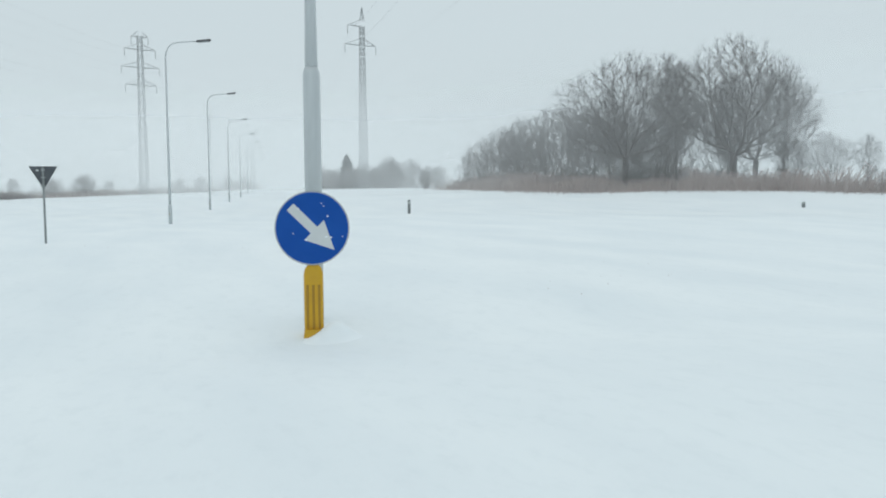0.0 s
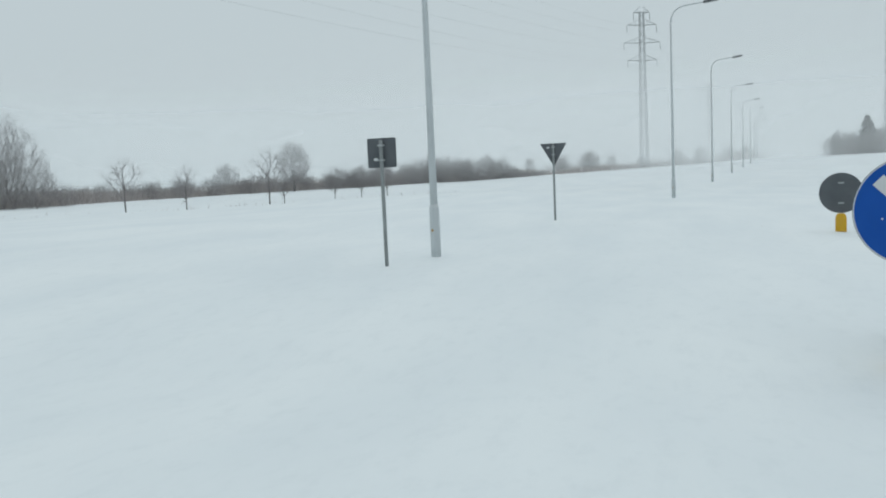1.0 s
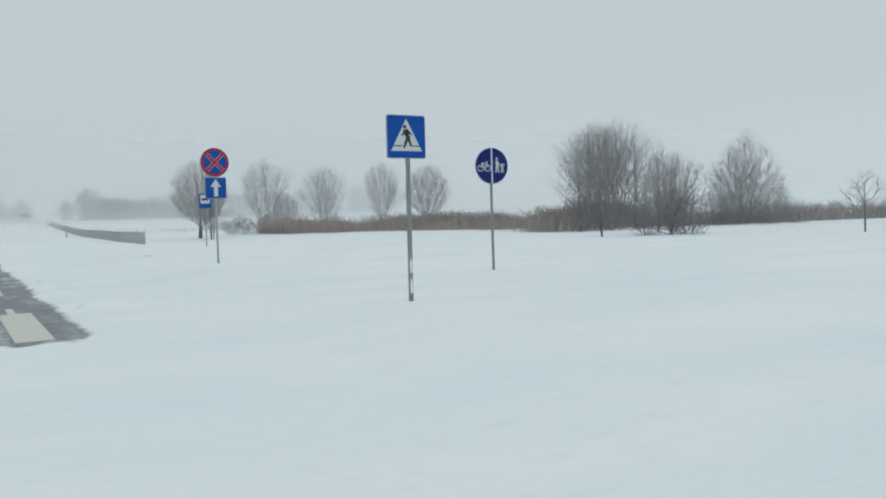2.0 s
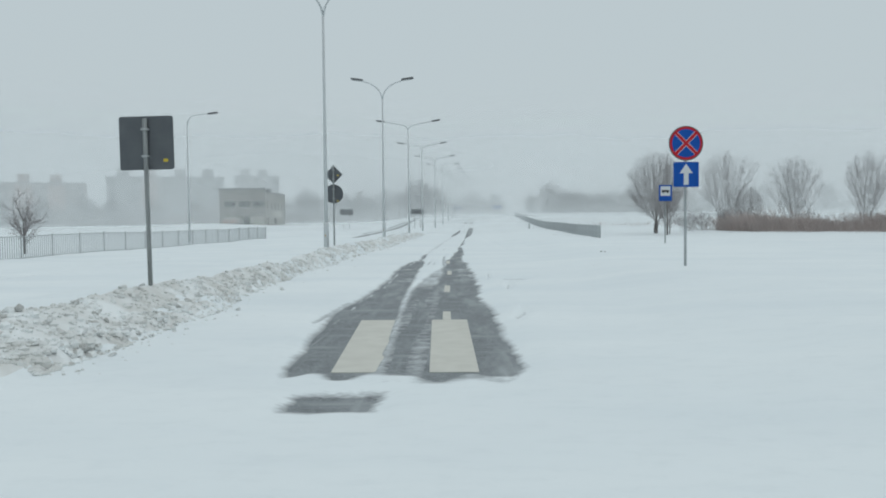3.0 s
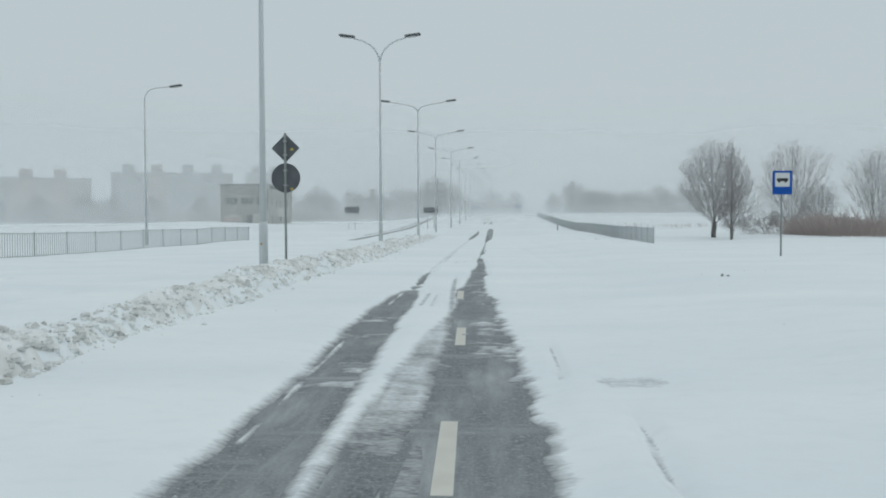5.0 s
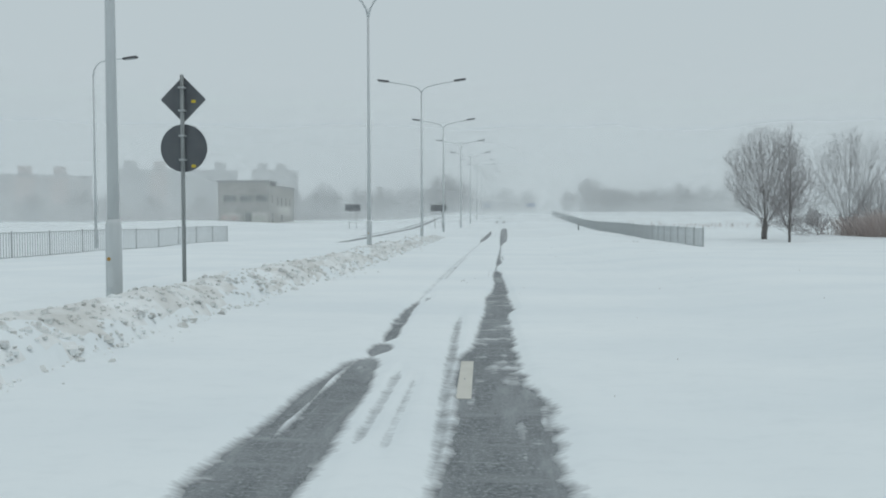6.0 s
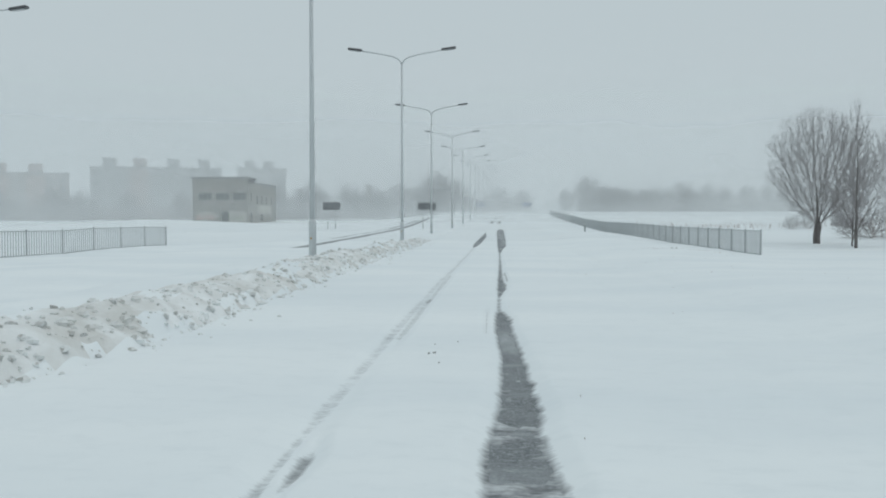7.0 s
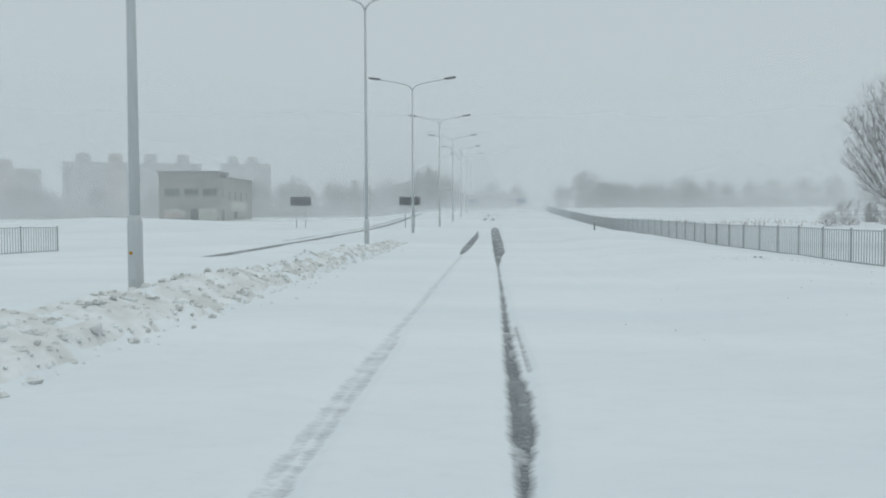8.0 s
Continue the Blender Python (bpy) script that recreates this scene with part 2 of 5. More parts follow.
def part(name, bm, mat, parent, label="", smooth=False):
    """Links a bmesh as one mesh object under a thing or a part."""
    me = bpy.data.meshes.new(name)
    bm.to_mesh(me)
    bm.free()
    for m in mat if isinstance(mat, (list, tuple)) else [mat]:
        me.materials.append(m)
    if smooth:
        me.polygons.foreach_set("use_smooth", [True] * len(me.polygons))
    ob = new(name, me)
    ob.parent = parent
    if label:
        ob["label"] = label
    return ob


def thing(name, label, category, group="", kind=""):
    return tagged(new(name), label, category, group, kind)


def box(bm, x0, x1, y0, y1, z0, z1, bevel=0.0, m=None):
    made = bmesh.ops.create_cube(bm, size=1.0)["verts"]
    bmesh.ops.transform(bm, verts=made, matrix=Matrix.LocRotScale(((x0 + x1) / 2, (y0 + y1) / 2, (z0 + z1) / 2), None, (x1 - x0, y1 - y0, z1 - z0)))
    if bevel:
        edges = list({e for v in made for e in v.link_edges})
        made = bmesh.ops.bevel(bm, geom=edges, offset=bevel, segments=1, affect="EDGES")["verts"]
    if m is not None:
        bmesh.ops.transform(bm, verts=made, matrix=m)
    return bm


def tube_data(points, radii, sides, cap=True):
    """Vertices and faces of a tapered tube along a line of points."""
    verts, faces = [], []
    pts = [Vector(p) for p in points]
    for i, p in enumerate(pts):
        way = (pts[min(i + 1, len(pts) - 1)] - pts[max(i - 1, 0)]).normalized()
        side = way.cross(Vector((0.31, 0.87, 0.12))).normalized() if abs(way.z) > 0.9 else way.cross(Vector((0, 0, 1))).normalized()
        up = side.cross(way)
        for k in range(sides):
            a = 2 * math.pi * k / sides
            verts.append(p + radii[i] * (math.cos(a) * side + math.sin(a) * up))
    for i in range(len(pts) - 1):
        for k in range(sides):
            a, b = i * sides + k, i * sides + (k + 1) % sides
            faces.append((a, b, b + sides, a + sides))
    if cap:
        faces.append(tuple(range(sides))[::-1])
        faces.append(tuple(range(len(verts) - sides, len(verts))))
    return verts, faces


def tube(name, points, radii, sides, mat, parent, label="", smooth=True):
    v, f = tube_data(points, radii, sides)
    ob = link_mesh(name, v, f, mat, parent, smooth)
    if label:
        ob["label"] = label
    return ob


def slab(bm, outline, y0, y1, cx=0.0, cz=0.0):
    """A flat shape in the x-z plane, given as (x, z) corners, with its thickness from y0 (front) to y1."""
    front = [bm.verts.new((cx + x, y0, cz + z)) for x, z in outline]
    rear = [bm.verts.new((cx + x, y1, cz + z)) for x, z in outline]
    bm.faces.new(front)
    bm.faces.new(rear[::-1])
    n = len(outline)
    for i in range(n):
        bm.faces.new((front[i], rear[i], rear[(i + 1) % n], front[(i + 1) % n]))
    bmesh.ops.recalc_face_normals(bm, faces=bm.faces[:])
    return bm


def disc(r, n=40):
    return [(r * math.cos(2 * math.pi * k / n), r * math.sin(2 * math.pi * k / n)) for k in range(n)]


def rounded(w, h, r=0.03, n=4):
    out = []
    for cx, cz, a0 in ((w / 2 - r, h / 2 - r, 0), (-w / 2 + r, h / 2 - r, 90), (-w / 2 + r, -h / 2 + r, 180), (w / 2 - r, -h / 2 + r, 270)):
        for k in range(n + 1):
            a = radians(a0 + 90 * k / n)
            out.append((cx + r * math.cos(a), cz + r * math.sin(a)))
    return out


def shrunk(outline, d):
    """The outline drawn in towards its middle by about d."""
    return [(x - d * x / math.hypot(x, z), z - d * z / math.hypot(x, z)) for x, z in outline]


# ---- the lie of the land ----
def ss(a, b, v):
    t = np.clip((np.asarray(v, float) - a) / (b - a), 0, 1)
    return t * t * (3 - 2 * t)


def lattice(i, j, seed):
    h = np.sin(i * 127.1 + j * 311.7 + seed * 74.7) * 43758.5453
    return h - np.floor(h)


def vn(x, y, seed=0):
    """Smooth value noise, -1 to 1."""
    x, y = np.asarray(x, float), np.asarray(y, float)
    i, j = np.floor(x), np.floor(y)
    u, v = ss(0, 1, x - i), ss(0, 1, y - j)
    a = lattice(i, j, seed) * (1 - u) + lattice(i + 1, j, seed) * u
    b = lattice(i, j + 1, seed) * (1 - u) + lattice(i + 1, j + 1, seed) * u
    return 2 * (a * (1 - v) + b * v) - 1


def base(x, y):
    """The height of the bare ground."""
    x, y = np.asarray(x, float), np.asarray(y, float)
    r = np.clip(y - 70, 0, 400)
    z = 0.0085 * r * r / (r + 35)
    east = np.maximum(ss(-2, 5, x) * (1 - ss(-3, 7, y)), ss(14, 34, x) * (1 - ss(40, 85, y)))
    z = z - 0.4 * east - 0.25 * ss(-11, -18, x) * (1 - ss(80, 130, y))
    z = z + 1.2 * np.maximum(ss(25, 75, x) * ss(-14, -50, y), ss(15, 52, x) * ss(-30, -54, y)) + 0.25 * ss(90, 200, x) + 1.9 * ss(105, 248, y) * ss(-26, -9, x)
    # the verge falls away towards the fence
    z = z - 0.13 * ss(5, 10, x) * (1 - ss(14, 24, x)) * ss(45, 65, y) * (1 - ss(110, 150, y))
    # a dip beside the side road, and a low swell in the western field
    z = z - 0.26 * ss(23, 36, x) * (1 - ss(62, 90, x)) * ss(4, -3, y) * ss(-46, -32, y)
    z = z + 0.8 * np.exp(-(((x + 43) / 11) ** 2) - ((y - 132) / 13) ** 2)
    return z


# wheel tracks swept bare: y, left edge, right edge
LEFT_TRACK = [(6.6, -0.95, -1.05), (7.2, -1.30, -0.60), (8, -1.45, -0.60), (12, -1.72, -0.79), (13.5, -1.75, -0.87), (16, -1.62, -0.98), (19.8, -1.62, -1.07), (23.4, -1.78, -1.17),
              (26.9, -1.70, -1.20), (28.3, -1.60, -1.30), (28.6, -1.40, -1.42), (28.9, -1.50, -1.29), (29.3, -1.50, -1.29), (29.5, -1.40, -1.42), (29.9, -1.48, -1.32), (31.3, -1.53, -1.38), (32.8, -1.55, -1.44),
              (33.6, -1.49, -1.44), (35.8, -1.43, -1.51), (38, -1.40, -1.56), (66, -1.10, -1.30), (70, -1.22, -1.04), (74, -1.24, -0.92), (88, -1.05, -0.70), (94, -0.95, -0.74), (104, -0.86, -0.88),
              (139, -0.5, -0.7), (143.5, -0.66, -0.12), (151, -0.34, 0.14), (155, 0.0, -0.15), (162, 0.3, 0.1), (165, 0.05, 0.48), (170, 0.2, 0.62), (173, 0.5, 0.3)]
RIGHT_TRACK = [(6.4, -0.25, -0.35), (7.0, -0.50, 0.55), (8, -0.56, 0.77), (10.3, -0.64, 0.66), (12.2, -0.71, 0.60), (13.5, -0.76, 0.58), (14.3, -0.79, 0.42), (15.4, -0.82, 0.38), (16.8, -0.85, 0.46), (17.8, -0.82, 0.45),
               (18.5, -0.78, 0.42), (20.9, -0.70, 0.36), (23.0, -0.56, 0.28), (25.3, -0.44, 0.20), (26.7, -0.46, 0.22), (27.4, -0.53, 0.06), (28.6, -0.53, 0.04), (29.2, -0.43, 0.02), (32.1, -0.35, -0.02), (32.8, -0.35, 0.08), (34.8, -0.35, 0.02), (36, -0.25, 0.02),
               (38.2, -0.22, -0.02), (40, -0.27, -0.07), (41, -0.26, -0.05), (41.6, -0.24, -0.13), (42.1, -0.20, -0.20), (44, -0.18, -0.18), (45, -0.19, -0.11), (46, -0.19, -0.04), (46.7, -0.18, -0.03), (47.2, -0.17, -0.06), (48.1, -0.165, -0.08),
               (50.2, -0.14, -0.07), (55, -0.08, -0.04), (59, -0.04, -0.02), (62, -0.03, 0.02), (66, -0.03, 0.16), (70, -0.02, 0.36), (81, 0.03, 0.54), (100, 0.14, 0.74), (111, 0.26, 0.84), (115, 0.5, 0.7), (118, 0.7, 0.5),
               (138, 0.7, 0.5), (141, 0.32, 0.88), (148.6, 0.56, 1.16), (152, 0.9, 0.8), (163, 1.6, 1.3), (166, 1.3, 1.78), (171, 1.45, 1.95), (174, 1.8, 1.6)]
# faint wheel lines where a skin of snow is left: a line of (x, y), half width, depth left
FAINT = [([(-0.51, 25.6), (-0.60, 28.0), (-0.67, 31.0)], 0.05, 0.008), ([(-1.02, 25.6), (-1.03, 27.6)], 0.05, 0.014), ([(-0.84, 25.4), (-0.86, 27.3)], 0.04, 0.016),
         ([(-1.47, 35.5), (-1.45, 40), (-1.42, 44), (-1.40, 47.5), (-1.32, 51.5), (-1.24, 58.3), (-1.12, 67)], 0.085, 0.0205), ([(-1.34, 39.5), (-1.33, 42.5), (-1.31, 46), (-1.29, 49)], 0.06, 0.018),
         ([(-1.34, 43.1), (-1.33, 43.4)], 0.035, 0.004), ([(-1.35, 34.2), (-1.34, 34.5)], 0.04, 0.006), ([(0.0, 50.2), (0.02, 47.6)], 0.03, 0.011), ([(-0.37, 39.6), (-0.38, 41.6)], 0.02, 0.018),
         ([(-0.22, 41.5), (-0.19, 45)], 0.025, 0.008), ([(0.72, 19.4), (0.76, 21)], 0.03, 0.014), ([(1.04, 16.6), (1.10, 17.6)], 0.03, 0.015), ([(1.1, 19.2), (1.55, 19.25)], 0.12, 0.019), ([(0.95, 11.8), (1.10, 12.4)], 0.06, 0.018),
         ([(-1.86, 11.5), (-1.80, 14.0)], 0.06, 0.012)]
# thin white ridges left standing inside the bare left track
RIDGE = [(11.4, -1.60), (12.7, -1.58), (14.5, -1.63), (16.0, -1.55), (17.2, -1.51), (21.4, -1.60), (25.6, -1.58), (28.5, -1.55)]


def inside(track, x, y):
    ys, a, b = (np.array(c) for c in zip(*track))
    d = np.minimum(x - np.interp(y, ys, a), np.interp(y, ys, b) - x)
    return np.where((y < ys[0]) | (y > ys[-1]), -1.0, d)


# the ploughed bank along the median: y, its lip beside the road, its rear edge
BANK = [(8, -3.62, -4.85), (12, -3.60, -4.80), (14, -3.72, -4.75), (17, -3.98, -4.50), (22, -4.05, -4.55), (28, -3.97, -4.82), (33, -3.97, -4.82), (46, -3.80, -5.0), (53, -3.75, -4.9), (58, -3.8, -4.7), (80, -3.85, -4.6)]


def bank_edges(y):
    ys, lip, rear = (np.array(c) for c in zip(*BANK))
    return np.interp(y, ys, lip) + 0.07 * vn(y / 0.55, 0.3, 6) + 0.10 * vn(y / 2.1, 0.6, 5), np.interp(y, ys, rear)


def bank_shape(x, y):
    """1 on the bank, 0 off it: a short step up from the road, and a softer fall behind."""
    lip, rear = bank_edges(y)
    return ss(0, 0.16, lip - x) * ss(-0.45, 0.05, x - rear) * ss(5, 9, y) * (1 - ss(66, 84, y))


def snow_depth(x, y):
    """How deep the snow lies; below zero the asphalt is swept bare."""
    x, y = np.asarray(x, float), np.asarray(y, float)
    drift = 0.055 * vn(x / 3.1, y / 7.0, 1) + 0.035 * vn(x / 0.9 + 5, y / 2.3, 2) + 0.010 * vn(x / 0.35, y / 0.8, 3)
    lane = np.exp(-np.abs(x + 0.4) / 3.0)
    far = ss(9, 40, np.abs(x))
    deep = 0.055 + (drift + 0.10 * vn(x / 17, y / 23, 4) * far) * (1 - 0.8 * lane)
    deep = deep + 0.17 * ss(2.2, 5.0, x) * (1 - 0.95 * ss(7, 10, x) * ss(40, 60, y)) + 0.21 * ss(-3.9, -4.6, x) * ss(-7.6, -6.6, x) * ss(4, 9, y) * (1 - 0.5 * ss(55, 75, y)) + 0.10 * ss(-14, -16, x)
    deep = deep + 0.13 * np.exp(-(((x - 5.4) / 1.6) ** 2) - ((y - 19.3) / 3.0) ** 2)
    # the bank thrown up by the plough along the median
    crest = bank_shape(x, y)
    rough = 0.5 + 0.55 * vn(x / 0.33, y / 0.45, 7) + 0.35 * vn(x / 0.16, y / 0.2, 8) + 0.6 * vn(x / 0.9, y / 1.7, 9)
    deep = deep + crest * (0.085 + 0.10 * rough)
    # bare tracks with wind-cut, streaky rims
    d = np.maximum(inside(LEFT_TRACK, x, y), inside(RIGHT_TRACK, x, y))
    spot = 0.17 - np.hypot((x + 0.86), (y - 3.6) * 0.9)
    d = np.maximum(d, spot)
    ridge = np.interp(y, [r[0] for r in RIDGE], [r[1] for r in RIDGE])
    gap = 0.012 + 0.022 * vn(y / 0.7, 0.2, 31)
    d = np.where((y > 11.4) & (y < 28.6) & ~((y > 16.3) & (y < 17.3)) & ~((y > 21.6) & (y < 25)), np.minimum(d, 3 * (np.abs(x - ridge) - gap)), d)
    slush = np.where((y > 66) & (y < 190), 0.38 - np.abs(x + 9.3 + 0.018 * (y - 68) + 0.12 * vn(y / 14, 0.7, 11)), -1.0)
    slush = np.maximum(slush, np.where((y > 15) & (y < 31), 0.02 - np.abs(x + 11.5 - 0.04 * (y - 24)), -1.0))
    slush = np.maximum(slush, np.where((y > 80) & (y < 165), 0.2 - np.abs(x + 10.35 + 0.018 * (y - 68) + 0.15 * vn(y / 9, 0.4, 19)), -1.0))
    d = np.maximum(d, slush)
    streak = (0.12 + 0.25 * ss(-0.9, -0.2, x) * (1 - ss(28, 36, y))) * vn(x / 0.6, y / 0.32, 12) + 0.14 * vn(x / 0.13, y / 0.5, 13) + 0.3 * ss(-0.3, 0.2, x) * (1 - ss(30, 36, y)) * vn(x / 0.16, y / 0.24, 14) + 0.14 * vn(x / 0.12, y / 0.9, 16) + 0.45 * vn(x / 1.5, y / 0.9, 15)
    streak = streak * (1 - 0.35 * ss(20, 26, y) - 0.35 * ss(30, 38, y)) + ss(14, 20, y) * (1 - 0.5 * ss(34, 40, y)) * (0.3 + 0.6 * ss(-0.35, 0.0, x)) * (0.75 * vn(x / 0.42, y / 0.17, 17) + 0.5 * vn(x / 0.16, y / 0.08, 18))
    d = np.minimum(d, np.maximum(0.3 * (y - 7.5) + 0.12 * vn(x / 0.30, y / 0.25, 35), -0.9))
    d = np.maximum(d, np.minimum(0.34 - np.abs(x + 0.8), 0.6 * (0.27 - np.abs(y - 6.5))) + 0.03 * vn(x / 0.3, y / 0.12, 40))
    calm = 1 - 0.55 * (ss(-1.25, -1.0, x) * ss(-0.35, -0.6, x) * (1 - ss(17, 20, y)))
    q = (0.016 - d) / (0.085 - 0.045 * ss(20, 32, y)) + streak * calm
    rim = np.clip(0.023 * q, -0.030, 0.2)
    depth = np.where(d > -0.9, np.minimum(np.maximum(deep, 0.055), np.where(rim > 0.02, 0.02 + (rim - 0.02) * 0.7, rim)), np.maximum(deep, 0.055))
    # scraps of snow clinging inside the bare tracks
    scrap = 0.022 * (vn(x / 0.09, y / 0.55, 38) + 0.5 * vn(x / 0.3, y / 0.13, 39) - 0.72)
    depth = np.where((depth < 0) & (y > 25), np.maximum(depth, scrap), depth)
    bars = 0.018 * (1.2 * vn(x / 0.38, y / 0.13, 51) + 0.5 * vn(x / 0.10, y / 0.09, 52) + 0.8 * vn(x / 0.5, y / 1.0, 53) + 0.55 * ss(-0.1, 0.35, x) - 0.85)
    depth = np.where((depth < 0) & (y > 19), np.maximum(depth, np.minimum(bars, 0.016)), depth)
    # shallow old ruts across the verge
    for off in (0.0, 1.35):
        depth = depth - 0.022 * np.exp(-(((x - 1.75 - off + 0.026 * (y - 46.5)) / 0.13) ** 2)) * ss(32, 38, y) * (1 - ss(64, 72, y))
    # dust blown along between the wheels
    for dx, half, y0, y1 in ((-0.30, 0.09, 6, 19), (-0.44, 0.04, 9, 18), (-0.62, 0.07, 6, 17)):
        dust = 0.0072 * np.exp(-(((x - dx + 0.012 * (y - 12)) / half) ** 2)) * ss(y0, y0 + 3, y) * (1 - ss(y1 - 4, y1, y)) * (0.7 + 0.5 * vn(x / 0.2, y / 1.3, 33)) - 0.002
        depth = np.where(np.abs(x - dx + 0.012 * (y - 12)) < 3 * half, np.maximum(depth, dust), depth)
    haze = (0.013 + 0.008 * vn(x / 0.09, y / 1.1, 36) + 0.005 * vn(x / 0.4, y / 0.5, 37)) * ss(-0.95, -0.75, x) * ss(-0.38, -0.5, x) * ss(16.8, 18.6, y) * (1 - ss(22.5, 25, y)) - 0.001
    depth = np.where((y > 16.8) & (y < 25) & (haze > -0.001), np.maximum(depth, haze), depth)
    for line, half, left in FAINT:
        ys = [p[1] for p in line]
        lo, hi = min(ys), max(ys)
        across = np.abs(x - np.interp(y, sorted(ys), [p[0] for p in sorted(line, key=lambda p: p[1])])) if hi - lo > 0.1 else np.maximum(np.abs(x - (line[0][0] + line[1][0]) / 2) - abs(line[1][0] - line[0][0]) / 2, 0)
        beyond = np.maximum(np.maximum(lo - y, y - hi), 0)
        off = across / half + beyond / (0.25 if hi - lo < 3 else 1.2)
        depth = np.minimum(depth, np.maximum(left, 0.0) + 0.022 * np.maximum(off - 0.4, 0) + 0.004 * streak)
    return depth


def ground_z(x, y):
    return float(base(x, y) + np.maximum(snow_depth(x, y), 0.0))


def spaced(spans, out_to, ratio=1.13):
    """Grid lines: even within each span (start, end, step), then ever wider outwards."""
    line = []
    for a, b, step in spans:
        line += list(np.arange(a, b - 1e-6, step))
    line.append(spans[-1][1])
    for sign in (1, -1):
        at, step = (line[-1], spans[-1][2]) if sign > 0 else (line[0], spans[0][2])
        more = []
        while abs(at) < out_to:
            step *= ratio
            at += sign * step
            more.append(at)
        line = line + more if sign > 0 else more[::-1] + line
    return np.array(line)


def sheet(name, xs, ys, height, mats, smooth=True):
    X, Y = np.meshgrid(xs, ys)
    Z = height(X, Y)
    n, w = X.size, len(xs)
    me = bpy.data.meshes.new(name)
    co = np.stack([X, Y, Z], -1).reshape(-1, 3)
    a = (np.arange(len(ys) - 1)[:, None] * w + np.arange(w - 1)[None]).ravel()
    quads = np.stack([a, a + 1, a + w + 1, a + w], -1)
    me.vertices.add(n)
    me.vertices.foreach_set("co", co.ravel())
    me.loops.add(quads.size)
    me.loops.foreach_set("vertex_index", quads.ravel())
    me.polygons.add(len(quads))
    me.polygons.foreach_set("loop_start", np.arange(0, quads.size, 4))
    me.polygons.foreach_set("use_smooth", np.full(len(quads), smooth))
    for m in mats:
        me.materials.append(m)
    mid = co[quads].mean(1)
    if len(mats) > 1:
        soiled = vn(mid[:, 0] / 0.5, mid[:, 1] / 1.3, 61) + 0.5 * vn(mid[:, 0] / 0.2, mid[:, 1] / 0.3, 62) + np.clip((24 - mid[:, 1]) * 0.06, 0.38, 0.9) > 0
        bank = (bank_shape(mid[:, 0], mid[:, 1]) > 0.4) & soiled
        me.polygons.foreach_set("material_index", bank.astype(np.int32))
    if len(mats) > 1:
        thin = me.attributes.new("snow_depth", "FLOAT", "POINT")
        thin.data.foreach_set("value", snow_depth(X, Y).ravel().astype(np.float32))
    me.update()
    me.validate()
    return new(name, me)


GX = spaced([(-15, -12.0, 0.5), (-12.0, -8.8, 0.11), (-8.8, -6.0, 0.5), (-6.0, -3.3, 0.09), (-3.3, -1.9, 0.14), (-1.9, -1.0, 0.03), (-1.0, -0.5, 0.045), (-0.5, 0.3, 0.03), (0.3, 1.1, 0.05), (1.1, 3.5, 0.1), (3.5, 4.1, 0.25), (4.1, 14, 0.55)], 2600)
GY = spaced([(-14, 2.5, 0.4), (2.5, 14, 0.1), (14, 38, 0.06), (38, 52, 0.1), (52, 96, 0.35)], 2600)
tagged(sheet("ground", GX, GY, lambda x, y: base(x, y) + snow_depth(x, y), [SHEET_SNOW, PLOUGHED]), "wind-packed white snow over flat open fields and roadside", "ground", kind="stuff")
ROADY = np.concatenate([np.arange(2.4, 12, 0.4), np.arange(12, 66, 1.0), np.arange(66, 400, 3.0)])
tagged(sheet("road", np.arange(-3.5, 2.41, 0.5), ROADY, lambda x, y: base(x, y), [ASPHALT]), "dark wet asphalt carriageway swept bare in wheel tracks", "road", kind="structure")
tagged(sheet("road_opposite", np.array([-14.0, -11.0, -7.8]), ROADY, lambda x, y: base(x, y), [ASPHALT]), "asphalt carriageway beyond the median nearly buried in snow", "road", kind="structure")
bpy.data.objects["ground"]["kind"] = "structure"


# ---- street lamps ----
def lamp_head(parent, tip, toward):
    """A flat lantern whose outer end is at tip; toward is +1 or -1 along x."""
    m = Matrix.Translation(tip) @ pose(0, 0, 0, 0, -7 * toward, 0)
    bm = bmesh.new()
    box(bm, -0.78, 0.0, -0.15, 0.15, -0.05, 0.07, 0.045)
    for v in bm.verts:
        k = 0.62 if v.co.x < -0.6 else 1.0
        v.co.y *= k
    if toward < 0:
        bmesh.ops.scale(bm, vec=(-1, 1, 1), verts=bm.verts)
        bmesh.ops.reverse_faces(bm, faces=bm.faces)
    bm.transform(m)
    head = part("lantern", bm, LAMP, parent, "dark grey flat lantern")
    bm = bmesh.new()
    x0, x1 = (-0.62, -0.12) if toward > 0 else (0.12, 0.62)
    box(bm, x0, x1, -0.11, 0.11, -0.075, -0.045, 0.02, m)
    part("lens", bm, LENS, head, "clear flat lamp glass")


def lamp_pole(lamp, top, r0=0.10, collar=0.95):
    tube("pole_base", [(0, 0, -0.5), (0, 0, collar), (0, 0, collar + 0.05), (0, 0, collar + 0.12)], [r0, r0, r0 * 0.96, r0 * 0.74], 14, POLE, lamp, "thicker painted base section with service hatch")
    bm = bmesh.new()
    box(bm, -0.04, 0.04, -r0 - 0.002, -r0 + 0.02, 0.20, 0.45, 0.008)
    part("hatch", bm, POLE, lamp)
    bm = bmesh.new()
    slab(bm, disc(0.024, 12), -r0 - 0.006, -r0 + 0.02, -0.02, 0.56)
    part("sticker", bm, OCHRE, lamp, "small round ochre sticker")
    tube("shaft", [(0, 0, collar), (0, 0, top * 0.5), (0, 0, top)], [r0 * 0.76, r0 * 0.6, r0 * 0.42], 12, POLE, lamp)


